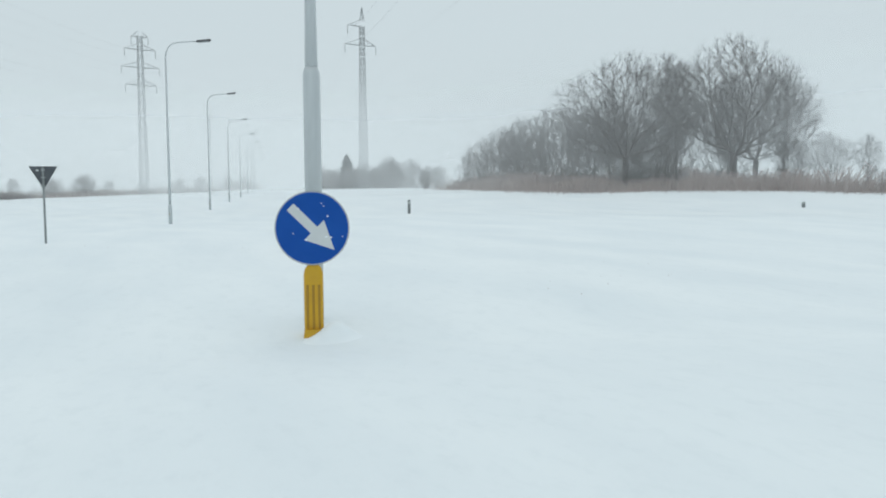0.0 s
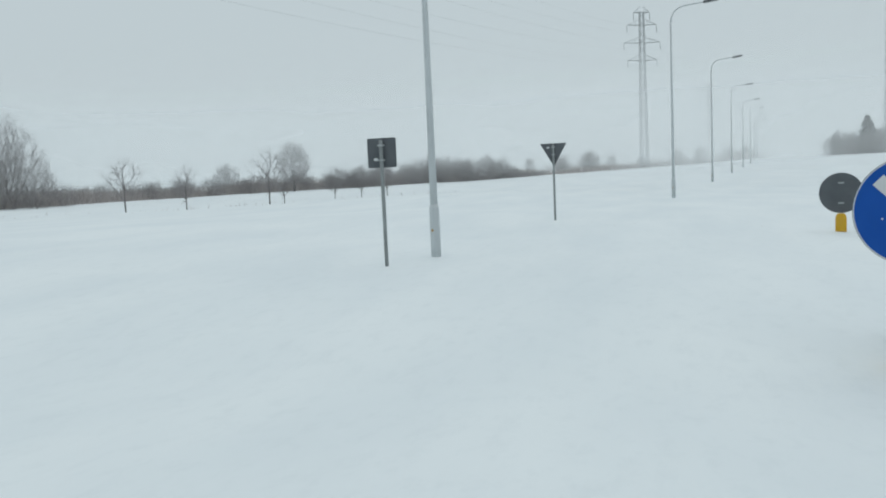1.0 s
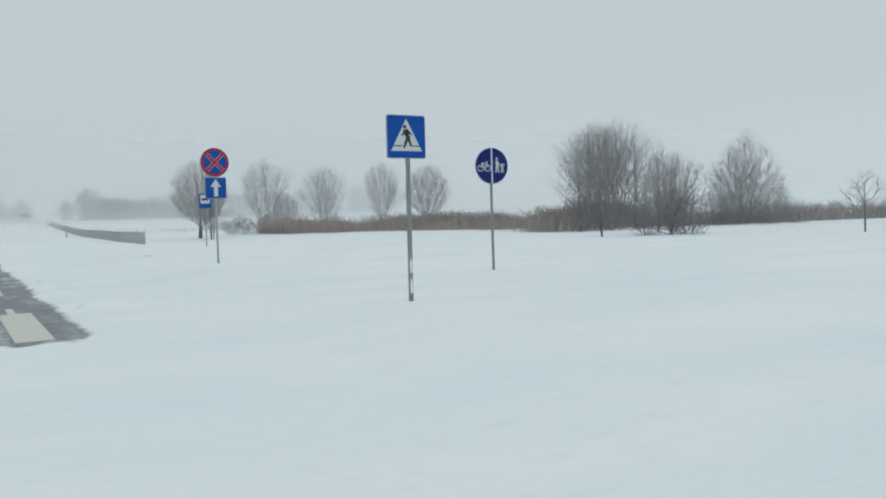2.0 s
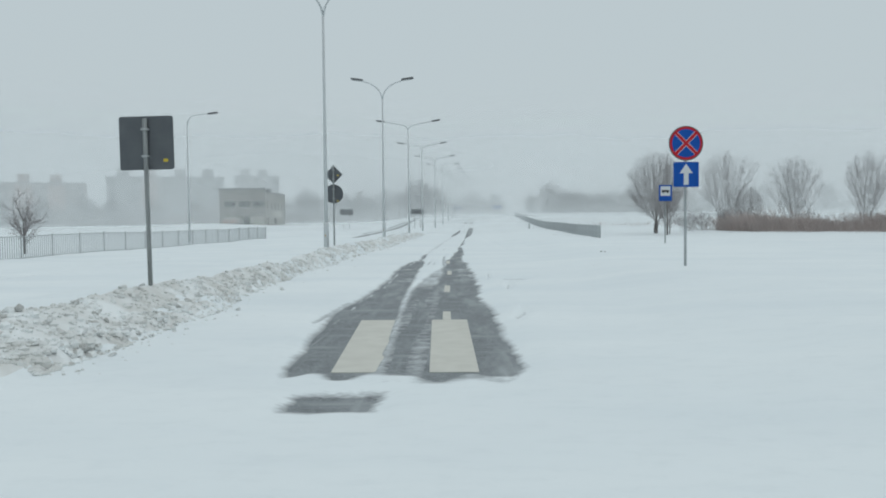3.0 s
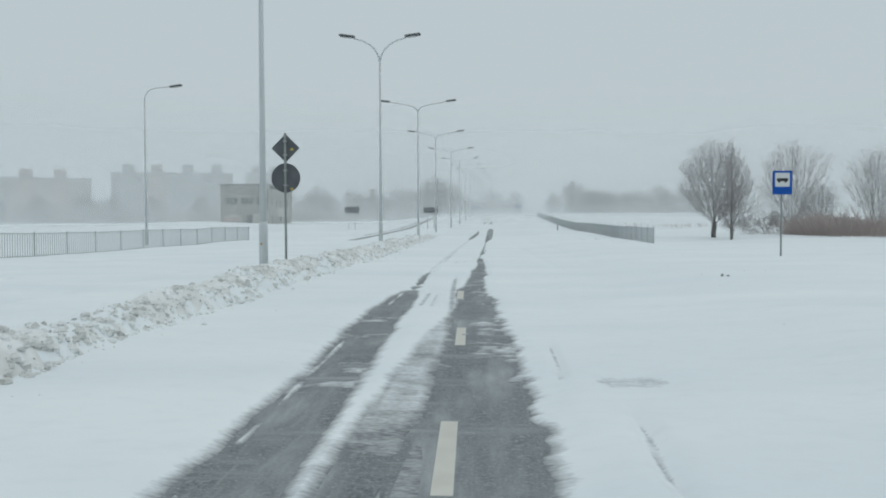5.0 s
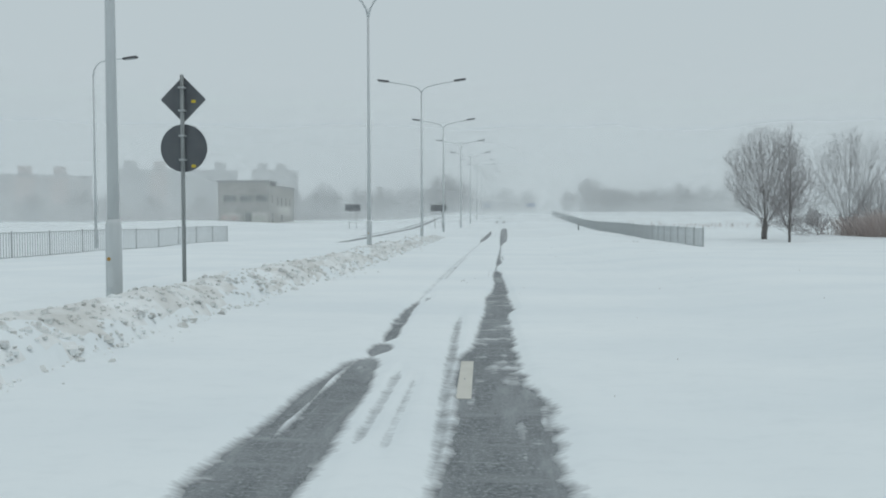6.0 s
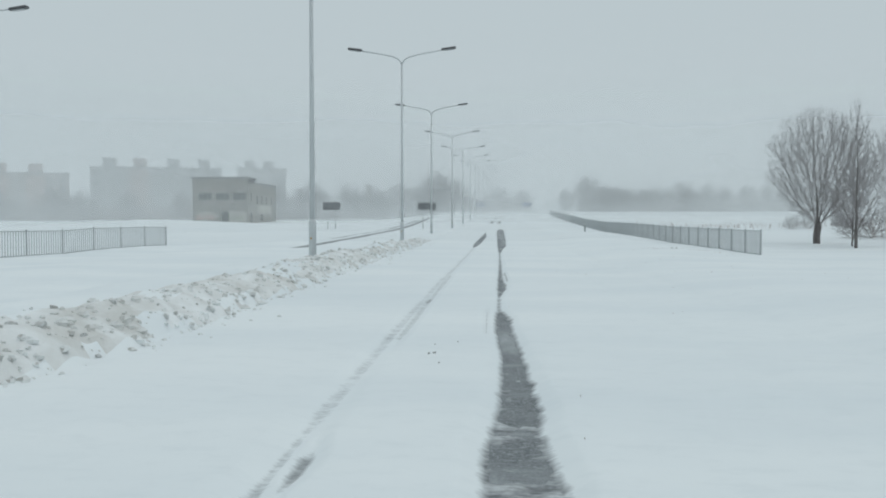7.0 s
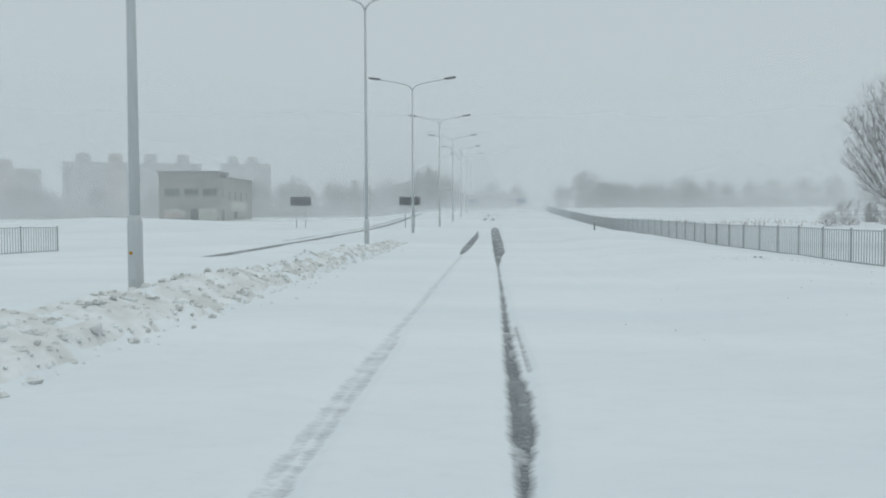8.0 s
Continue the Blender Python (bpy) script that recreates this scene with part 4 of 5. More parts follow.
def spread_tree(seed, trunk_r, bole, profile, count, twig, reach=0.35, bias=0.42, lobes=0.10, clump=0.25, sprigs=2, spray=0.6, hang=1.4, lean=(0.0, 0.0), power=0.30, clear=None, calm=3):
    """Branches of a leafless tree that grow towards places spread through its crown, each new twig from the nearest wood,
    with a liking (reach) for a short way back to the foot. Limbs thicken with the twigs they bear.
    clear: height of the lowest branch; calm: how often the limbs are smoothed."""
    rnd = random.Random(seed)
    stem = [Vector((0, 0, -0.4))]
    steps = max(int(bole / 0.5), 1)
    for k in range(1, steps + 1):
        stem.append(Vector((lean[0] * k / steps + rnd.gauss(0, 0.03), lean[1] * k / steps + rnd.gauss(0, 0.03), max(bole, 0.05) * k / steps)))
    pts = np.array([tuple(p) for p in stem + crown_points(rnd, profile, count, bias, lobes, clump)])
    n, m = len(pts), len(stem)
    parent = np.full(n, -1)
    parent[1:m] = np.arange(m - 1)
    path = np.zeros(n)
    path[:m] = np.linalg.norm(pts[:m] - pts[0], axis=1)
    left = np.ones(n, bool)
    left[:m] = False
    cost, via = np.full(n, 1e9), np.zeros(n, int)
    order = list(range(m))

    def offer(i):
        d = pts - pts[i]
        way = np.sqrt((d * d).sum(1))
        c = way + hang * np.maximum(-d[:, 2], 0) + reach * path[i]
        better = c < cost
        cost[better], via[better] = c[better], i

    clear = 0.9 * bole if clear is None else clear
    for i in [i for i in range(1, m) if pts[i][2] >= clear]:
        offer(i)
    for _ in range(n - m):
        j = int(np.argmin(np.where(left, cost, 1e9)))
        parent[j], left[j] = via[j], False
        path[j] = path[via[j]] + np.linalg.norm(pts[j] - pts[via[j]])
        order.append(j)
        offer(j)
    load = np.zeros(n)
    kids = [[] for _ in range(n)]
    for j in order[1:]:
        kids[parent[j]].append(j)
    for j in reversed(order):
        load[j] = max(load[j], 1)
        if parent[j] >= 0:
            load[parent[j]] += load[j]
    main = [max(c, key=lambda k: load[k]) if c else -1 for c in kids]
    for _ in range(calm):
        old = pts.copy()
        for j in order[m:]:
            if main[j] >= 0:
                pts[j] = 0.5 * old[j] + 0.25 * (old[parent[j]] + old[main[j]])
    radius = twig * load ** power
    radius = [float(r) for r in radius + (trunk_r - radius[0]) * (load / load[0]) ** 1.2]
    wood, crown = [], []
    for j in order:
        for k in kids[j]:
            if k == main[j] and j != 0:
                continue
            chain = [j, k]
            while main[chain[-1]] >= 0:
                chain.append(main[chain[-1]])
            r0 = radius[k]
            radii = [min(radius[j], r0 * 1.15)] + [radius[i] for i in chain[1:]]
            radii[-1] *= 0.6
            sides = 8 if r0 > 0.5 * trunk_r else (5 if r0 > 5 * twig else 3)
            (wood if r0 > 4 * twig else crown).append(([Vector(pts[i]) for i in chain], radii, sides))
    for j in order[m:]:
        along = Vector(pts[j] - pts[parent[j]])
        if along.length < 1e-4 or radius[j] > 5 * twig:
            continue
        along.normalize()
        for _ in range(sprigs):
            side = Vector((rnd.gauss(0, 0.6), rnd.gauss(0, 0.6), rnd.gauss(0.25, 0.5)))
            tip = (along + side).normalized() * spray * rnd.uniform(0.4, 1.1)
            p = Vector(pts[j])
            crown.append(([p, p + tip], [twig * 0.75, twig * 0.4], 3))
    return wood, crown


def joined(name, tubes, mat, parent, smooth=True):
    verts, faces = [], []
    for pts, radii, sides in tubes:
        v, f = tube_data(pts, radii, sides, cap=False)
        n = len(verts)
        verts += v
        faces += [tuple(i + n for i in q) for q in f]
    return link_mesh(name, verts, faces, mat, parent, smooth)


def tree(name, label, category="tree", group="", bark=None, **how):
    t = thing(name, label, category, group)
    wood, crown = spread_tree(**how)
    joined("trunk", wood, BARK, t)
    joined("crown", crown, bark or TWIG, t)
    return t


def plant(first, spots):
    """Puts the tree at the first spot and copies of it at the others: x, y, size, turn."""
    for i, (x, y, k, turn) in enumerate(spots):
        m = pose(x, y, float(base(x, y)) + 0.02, 0, 0, turn) @ Matrix.Diagonal((k, k, k, 1))
        base_ob = first if i == 0 else copy_thing(first, Matrix.Identity(4))
        base_ob.matrix_basis = m
    return first


OAK = dict(seed=3, trunk_r=0.30, bole=3.4, profile=[(3.2, 1.5), (5, 5.0), (8, 6.4), (11, 5.4), (13.2, 2.8), (14, 0.6)], count=2300, twig=0.013, reach=0.36, bias=0.42, lobes=0.16, clump=0.30, sprigs=3, spray=0.9, power=0.34, calm=3)
TALL = dict(seed=8, trunk_r=0.20, bole=7.0, clear=2.6, profile=[(3.0, 0.8), (5.5, 2.4), (9, 3.2), (12, 2.5), (14, 0.5)], count=1300, twig=0.013, reach=0.40, bias=0.5, lobes=0.2, clump=0.35, sprigs=3, spray=0.9)
ROUND = dict(seed=5, trunk_r=0.19, bole=1.0, profile=[(1.3, 0.4), (2.2, 1.8), (3.8, 2.9), (5.4, 2.8), (6.9, 1.9), (7.6, 0.6)], count=1700, twig=0.0062, reach=0.85, bias=0.48, lobes=0.07, clump=0.15, sprigs=3, spray=0.55, power=0.25, calm=4)
FAN = dict(seed=12, trunk_r=0.14, bole=0.0, clear=-1, profile=[(0.5, 0.3), (2.0, 1.3), (4.5, 2.6), (6.4, 2.6), (7.4, 1.6), (7.9, 0.4)], count=950, twig=0.0060, reach=0.9, bias=0.5, lobes=0.2, clump=0.3, sprigs=3, spray=0.65, power=0.26, calm=5)
DOME = dict(seed=15, trunk_r=0.15, bole=0.2, profile=[(0.3, 2.2), (2.0, 3.4), (4.5, 3.2), (6.6, 2.0), (8.0, 0.8), (8.4, 0.2)], count=1700, twig=0.0075, reach=0.7, bias=0.5, lobes=0.12, clump=0.2, sprigs=3, spray=0.6, power=0.27, calm=4)
SLIM = dict(seed=21, trunk_r=0.11, bole=7.4, clear=1.0, profile=[(1.4, 0.8), (3.0, 2.2), (5.5, 2.6), (8.0, 1.5), (10.5, 0.2)], count=800, twig=0.0085, reach=0.6, bias=0.55, lobes=0.35, clump=0.3, sprigs=3, spray=0.6, power=0.34, calm=4)
THICKET = dict(seed=30, trunk_r=0.13, bole=0.4, profile=[(0.4, 1.4), (2.5, 2.8), (5.0, 3.4), (7.5, 2.5), (9.0, 0.5)], count=1000, twig=0.013, reach=0.5, bias=0.5, lobes=0.22, clump=0.3, sprigs=3, spray=0.8)
SHRUB = dict(seed=41, trunk_r=0.04, bole=0.0, clear=-1, profile=[(0.1, 1.2), (0.9, 1.8), (1.9, 1.6), (2.7, 0.9), (3.0, 0.2)], count=330, twig=0.0085, reach=0.6, bias=0.55, lobes=0.25, clump=0.25, sprigs=3, spray=0.5)
HAZY = dict(seed=66, trunk_r=0.18, bole=0.3, profile=[(0.1, 4.0), (2.5, 4.6), (5.5, 4.9), (8.5, 3.6), (10.4, 1.7), (11.0, 0.4)], count=1100, twig=0.021, reach=0.45, bias=0.55, lobes=0.25, clump=0.2, sprigs=4, spray=1.2)
SCRUB = dict(seed=44, trunk_r=0.075, bole=0.0, clear=-1, profile=[(0.1, 1.0), (1.0, 1.9), (2.8, 1.9), (4.4, 1.3), (5.2, 0.3)], count=420, twig=0.011, reach=0.45, bias=0.55, lobes=0.3, clump=0.3, sprigs=3, spray=0.55, power=0.36, calm=2)
SAPLING = dict(seed=50, trunk_r=0.034, bole=1.4, clear=0.5, profile=[(0.6, 0.2), (1.3, 0.8), (2.0, 0.8), (2.6, 0.2)], count=100, twig=0.0075, reach=0.6, bias=0.55, lobes=0.15, clump=0.1, sprigs=2, spray=0.35)

# the copse past the side road
plant(tree("broad_tree", "broad bare tree with forked dark trunk in a copse", group="trees of the copse", bark=BARK, **OAK),
      [(54.2, -57.4, 0.98, 20), (63.0, -51.8, 0.96, 150), (63.2, -68.0, 0.95, 130), (79.9, -58.6, 0.72, 250), (71.0, -86.0, 0.5, 10)])
plant(tree("tall_tree", "tall bare tree with fine upswept branches", group="trees of the copse", bark=BARK, **TALL),
      [(71.1, -62.7, 1.08, 100), (66.0, -60.0, 0.95, 220), (60.7, -69.4, 0.85, 40), (58.5, -60.5, 0.8, 160), (75.5, -58, 0.85, 300), (58.0, -78.0, 0.42, 60)])
plant(tree("thicket_tree", "bushy bare tree with dense twigs in a thicket", group="trees of the copse", bark=BARK, **THICKET),
      [(85, -58, 1.2, 0), (91, -59.3, 1.25, 70), (95, -56.5, 1.1, 140), (98.5, -58.2, 1.1, 200), (103.5, -56.8, 0.98, 270), (109, -57, 0.85, 30), (114.2, -57.3, 0.7, 90), (82, -63, 1.2, 150),
       (75, -66, 1.1, 45), (68, -57, 0.8, 210), (57, -52, 0.5, 310), (134.8, -57.5, 0.5, 20), (137, -60.5, 0.5, 80),
       (51, -61, 0.55, 100), (62, -63, 0.85, 190), (72, -59, 0.9, 20), (78, -56, 0.8, 80), (88, -55.5, 0.8, 130), (66, -55, 0.65, 170), (102, -59, 0.95, 240), (132, -56, 0.42, 140)])

# trees and scrub along the field edge
plant(tree("round_tree", "round bare roadside tree with many upright limbs", group="trees along the field", **ROUND),
      [(17.5, 76.0, 0.97, 0), (29.8, 87.5, 0.58, 140), (43.0, 77.2, 0.93, 200), (89.6, 33.2, 0.80, 300)])
plant(tree("dome_tree", "dense dome-shaped bare tree with twigs down to the ground", group="trees along the field", **DOME),
      [(58.7, 46.5, 1.0, 80), (62.5, 50.5, 0.85, 10)])
plant(tree("fan_tree", "many-stemmed bare willow spreading like a fan", group="trees along the field", **FAN),
      [(48.4, 54.8, 1.18, 0), (51.5, 55.2, 1.25, 50), (44.8, 50.0, 1.12, 110), (54.8, 51.5, 0.85, 170), (26.2, 84.0, 1.0, 200), (31.8, 80.5, 0.90, 260), (40.5, 84.0, 0.97, 330)])
plant(tree("scrub_bush", "dark tangled scrub bush with crooked stems", "shrub", "shrubs along the field", **SCRUB),
      [(36.2, 33.0, 1.0, 20), (34.6, 33.6, 0.6, 140), (47.5, 44.0, 0.7, 80), (43.5, 40.5, 0.65, 250)])
plant(tree("slim_tree", "slim tall bare tree with short side branches", group="trees along the field", **SLIM),
      [(17.2, 70.5, 0.69, 0), (17.9, 72.5, 0.40, 120), (32.5, 35.2, 0.60, 200), (38.0, 36.0, 0.60, 40), (47.0, 48.0, 0.8, 300), (43.0, 50.5, 0.75, 90), (64.5, 47.5, 0.42, 20)])
shrub_spots = [(44, 47.5, 1.0, 10), (46, 46, 0.9, 60), (48.5, 45.5, 1.1, 110), (51, 47, 1.1, 170), (53, 45, 1.0, 220), (55, 44.5, 1.05, 280), (57, 43, 0.9, 330), (42, 49, 1.0, 50), (60.5, 43, 0.8, 100), (37.0, 32.4, 0.9, 0), (24.0, 84, 0.7, 140), (22.3, 83, 0.55, 10), (31.5, 114.1, 0.8, 0), (36, 116, 0.7, 90), (29, 112, 0.5, 40), (47, -56, 0.7, 20), (41, -60, 0.75, 100), (28.5, 88, 0.8, 30), (34.5, 84, 0.7, 80)]
# the hedge along the side road: a line of x, y and height
HEDGE = [(63, 49.5, 1.5), (72, 46.5, 1.9), (88, 40, 2.3), (101, 27, 2.9), (110, 19.5, 4.0), (119, 13, 3.2), (124, 10.5, 1.6), (134, 7.5, 1.3)]
rnd = random.Random(77)
for (xa, ya, ha), (xb, yb, hb) in zip(HEDGE, HEDGE[1:]):
    count = round(math.dist((xa, ya), (xb, yb)) / 0.85)
    for k in range(count):
        f = (k + rnd.random()) / count
        h = (ha + (hb - ha) * f) * rnd.uniform(0.6, 1.12)
        shrub_spots.append((xa + (xb - xa) * f + rnd.gauss(0, 1.2), ya + (yb - ya) * f + rnd.gauss(0, 1.2), h / 3.0, rnd.uniform(0, 360)))
plant(tree("shrub", "low bare shrub with tangled twigs above the snow", "shrub", "shrubs along the field", **SHRUB), shrub_spots)
plant(tree("sapling", "thin young bare tree standing in the snow", group="saplings in the snow", **SAPLING),
      [(39.8, 22.8, 1.3, 0), (41.8, 20.0, 1.1, 60), (47.5, 17.2, 1.45, 130), (53, 14.6, 0.8, 200), (55.5, 13.4, 0.85, 240), (57.5, 12.0, 0.9, 20), (47.2, 16.0, 0.85, 40), (-22.5, 41.4, 1.3, 15), (-22.6, 41.6, 1.0, 130), (-22.4, 41.3, 0.9, 250)])

# hazy woods at the rim of the fields
far_spots = [(1.9, 300, 0.80, 0), (10.4, 310, 0.72, 40), (19.5, 250, 0.56, 80), (24.2, 239, 0.84, 120), (28.6, 244, 0.62, 160), (32, 246, 0.62, 200), (36.3, 250, 0.58, 240), (41.9, 251, 0.60, 280), (47.1, 238, 0.70, 320), (55.9, 248, 0.68, 10),
             (61.8, 252, 0.62, 50), (68.5, 255, 0.66, 90), (75.2, 258, 0.7, 130), (83.4, 260, 0.75, 170), (92, 262, 0.8, 210), (102, 262, 0.85, 250), (29.8, 241, 0.58, 30), (34, 243, 0.56, 70), (39, 245, 0.56, 20), (44, 247, 0.6, 140), (51, 245, 0.55, 110), (112, 258, 0.85, 60), (122, 250, 0.85, 20),
             (-46.4, 225, 0.72, 0), (-43.6, 236, 0.7, 40), (-39.7, 252, 0.85, 80), (-36, 246, 0.75, 10), (-33.2, 258, 0.85, 120), (-26.3, 264, 0.95, 160), (-22, 262, 0.85, 200), (-18.2, 260, 0.9, 240), (-15.5, 246, 1.05, 280), (-11.5, 250, 0.9, 100), (-10, 262, 0.8, 320),
             (-55, 232, 0.8, 10), (-63, 226, 0.75, 50), (-72, 215, 0.6, 90), (-80, 206, 0.6, 130), (-88, 200, 0.6, 170), (-96, 204, 0.65, 210), (-105, 198, 0.6, 250), (-114, 196, 0.6, 290), (-49, 250, 0.95, 70), (-30, 250, 0.7, 30),
             (223, 20, 0.40, 0), (224, 10.7, 0.42, 60), (224.5, 3.5, 0.5, 120), (224, -2, 0.36, 180), (223, -10, 0.3, 240), (224.3, -19.5, 0.4, 300), (224, -25, 0.42, 30), (222, 32, 0.5, 90), (215, 45, 0.5, 150), (166, 7.2, 0.34, 20), (176, 1.9, 0.4, 80),
             (240, -34, 0.4, 60), (250, -40, 0.4, 100), (128, 62, 0.42, 90), (150, 40, 0.36, 130), (190, 26, 0.4, 200), (40, 128, 0.2, 60),
             (169.9, -46.5, 0.45, 0), (171.2, -61.5, 0.68, 120), (170, -66, 0.62, 200), (177, -57.5, 0.55, 60), (171, -54.5, 0.45, 20), (169, -48.5, 0.42, 70), (174, -63.5, 0.6, 300), (168, -51, 0.42, 30), (165, -50.5, 0.44, 200), (165, -53.6, 0.40, 20), (164, -47.5, 0.36, 310), (166, -56.5, 0.42, 100), (168, -58, 0.48, 160), (169, -45, 0.36, 210)]
plant(tree("hazy_tree", "bare tree fading into the blowing snow", group="woods at the rim of the fields", **HAZY), far_spots)


def spruce(x, y, h):
    """A dark spruce: trunk and whorls of drooping, needled sprays."""
    t = thing("spruce", "dark green spruce standing among bare bushes", "tree")
    tube("trunk", [(0, 0, -0.3), (0, 0, h * 0.6), (0, 0, h)], [0.22, 0.12, 0.02], 7, BARK, t)
    rnd = random.Random(9)
    verts, faces = [], []
    for k in range(3200):
        z = h * (0.05 + 0.95 * (k / 3200) ** 1.1)
        lobe = 1 + 0.22 * math.sin(z * 3.1) * math.sin(k * 0.7)
        reach = h * 0.33 * max(1 - z / h, 0) ** 0.55 * (0.72 + 0.34 * abs(math.sin(z * 2.3))) * rnd.uniform(0.5, 1.15) * lobe + 0.15
        a = rnd.uniform(0, 6.283)
        d = Vector((math.cos(a), math.sin(a), 0))
        s = Vector((-d.y, d.x, 0)) * rnd.uniform(0.08, 0.2)
        p = d * reach * 0.45 + Vector((0, 0, z))
        q = d * reach + Vector((0, 0, z - reach * rnd.uniform(-0.1, 0.4)))
        n = len(verts)
        verts += [p, q + s - d * 0.3, q, q - s - d * 0.3]
        faces.append((n, n + 1, n + 2, n + 3))
    link_mesh("needles", verts, faces, NEEDLE, t)
    t.matrix_basis = pose(x, y, float(base(x, y)))


spruce(169.0, -51.2, 7.6)


# ---- reeds and scrub belts ----
def belt(name, label, line, width, count, low, high, mat, seed, blade=0.035, on_snow=False):
    """Thousands of dry stalks leaning with the wind along a line."""
    rnd = random.Random(seed)
    seg = [math.dist(a, b) for a, b in zip(line, line[1:])]
    verts, faces = [], []
    for _ in range(count):
        s = rnd.random() * sum(seg)
        i = 0
        while s > seg[i]:
            s -= seg[i]
            i += 1
        (x0, y0), (x1, y1) = line[i], line[i + 1]
        k = s / seg[i]
        nx, ny = -(y1 - y0) / seg[i], (x1 - x0) / seg[i]
        off = rnd.gauss(0, width * 0.38)
        x, y = x0 + (x1 - x0) * k + nx * off, y0 + (y1 - y0) * k + ny * off
        clump = 0.68 + 0.27 * float(vn(x / 2.6, y / 2.6, seed)) + 0.3 * float(vn(x / 9, y / 9, seed + 1))
        h = rnd.uniform(low, high) * clump
        z = ground_z(x, y) if on_snow else float(base(x, y)) + 0.02
        a = rnd.uniform(0, 6.283)
        w = blade * rnd.uniform(0.6, 1.3)
        dx, dy = math.cos(a) * w / 2, math.sin(a) * w / 2
        lx, ly = rnd.gauss(-0.08, 0.38) * h, rnd.gauss(-0.05, 0.38) * h
        n = len(verts)
        verts += [(x - dx, y - dy, z - 0.15), (x + dx, y + dy, z - 0.15), (x + lx + dx * 0.7, y + ly + dy * 0.7, z + h), (x + lx - dx * 0.7, y + ly - dy * 0.7, z + h * 0.97)]
        faces.append((n, n + 1, n + 2, n + 3))
    return tagged(link_mesh(name, verts, faces, mat), label, "reeds", kind="stuff")


belt("reed_belt", "dense reddish-brown dry reeds along the field edge", [(25.5, 80.5), (29, 81), (34, 78), (40, 70.5), (46, 63), (56, 57.5)], 6.0, 42000, 0.9, 2.8, REED, 3, 0.020)
belt("reed_belt", "dense brown dry reeds below the field trees", [(40, 53), (50, 53), (60, 49), (68, 47.5), (84, 44.5), (98, 33), (115, 19)], 5.0, 20000, 0.7, 2.0, BUSH, 5, 0.035)
belt("reed_belt", "thin brown reeds far along the side road", [(115, 19), (140, 9), (190, -2), (235, -14)], 6.0, 7000, 0.6, 1.6, BUSH, 6, 0.08)
belt("reed_belt", "reddish-brown dry reeds below the copse", [(38, -62), (47, -56.5), (55, -51), (66, -47.5), (80, -50), (95, -54), (115, -56)], 5.5, 26000, 0.8, 2.6, REED, 7, 0.035)
belt("distant_scrub", "hazy belt of bare scrub at the far field rim", [(24, 250), (34, 246), (48, 248), (75, 259), (118, 258)], 9, 9000, 1.0, 4.0, BUSH, 21, 0.09)
belt("distant_scrub", "hazy belt of bare scrub below the apartment blocks", [(-170, 205), (-120, 206), (-85, 206), (-60, 226), (-44, 240), (-14, 262), (8, 318)], 10, 20000, 1.0, 6.0, BUSH, 22, 0.09)
belt("distant_scrub", "hazy belt of bare scrub far along the side road", [(128, 60), (150, 42), (215, 42), (226, 15), (225, -26), (252, -42)], 8, 12000, 0.7, 3.2, BUSH, 23, 0.07)
belt("distant_scrub", "dark undergrowth between the trunks of the copse", [(58, -62), (72, -64), (84, -60), (100, -58), (116, -57.5)], 7, 7000, 1.0, 3.6, BUSH, 24, 0.05)
belt("grass_tufts", "sparse dry grass stalks poking through the snow", [(20, 122), (40, 128), (62, 130)], 16, 900, 0.3, 0.8, REED, 8, 0.04)
belt("grass_tufts", "sparse dry grass stalks at the snowy field edge", [(34, 38), (41, 21), (58, 9.5)], 5, 260, 0.15, 0.5, BUSH, 9, 0.025)
belt("grass_tufts", "sparse dry grass stalks in front of the reeds", [(44, -53), (60, -46), (90, -50)], 6, 420, 0.15, 0.55, REED, 10, 0.03)

belt("grass_tufts", "tiny stalk tips and specks on the snowy verge", [(2.6, 22), (3.6, 45), (4.6, 66)], 5.0, 90, 0.008, 0.03, BUSH, 11, 0.014, True)
belt("grass_tufts", "tiny stalk tips and specks on the junction snow", [(4, -16), (11, -9), (20, -6)], 6.0, 40, 0.006, 0.025, BUSH, 12, 0.012, True)
belt("grass_tufts", "dry straw-coloured stalk tips on a low mound by the fence", [(5.6, 61.5), (8.4, 62.6)], 1.6, 80, 0.01, 0.04, REED, 13, 0.012, True)


# ---- derelict building ----
CURTAIN = material("curtained_window", (0.06, 0.065, 0.07), 0.3, second=(0.2, 0.2, 0.2), scale=1)


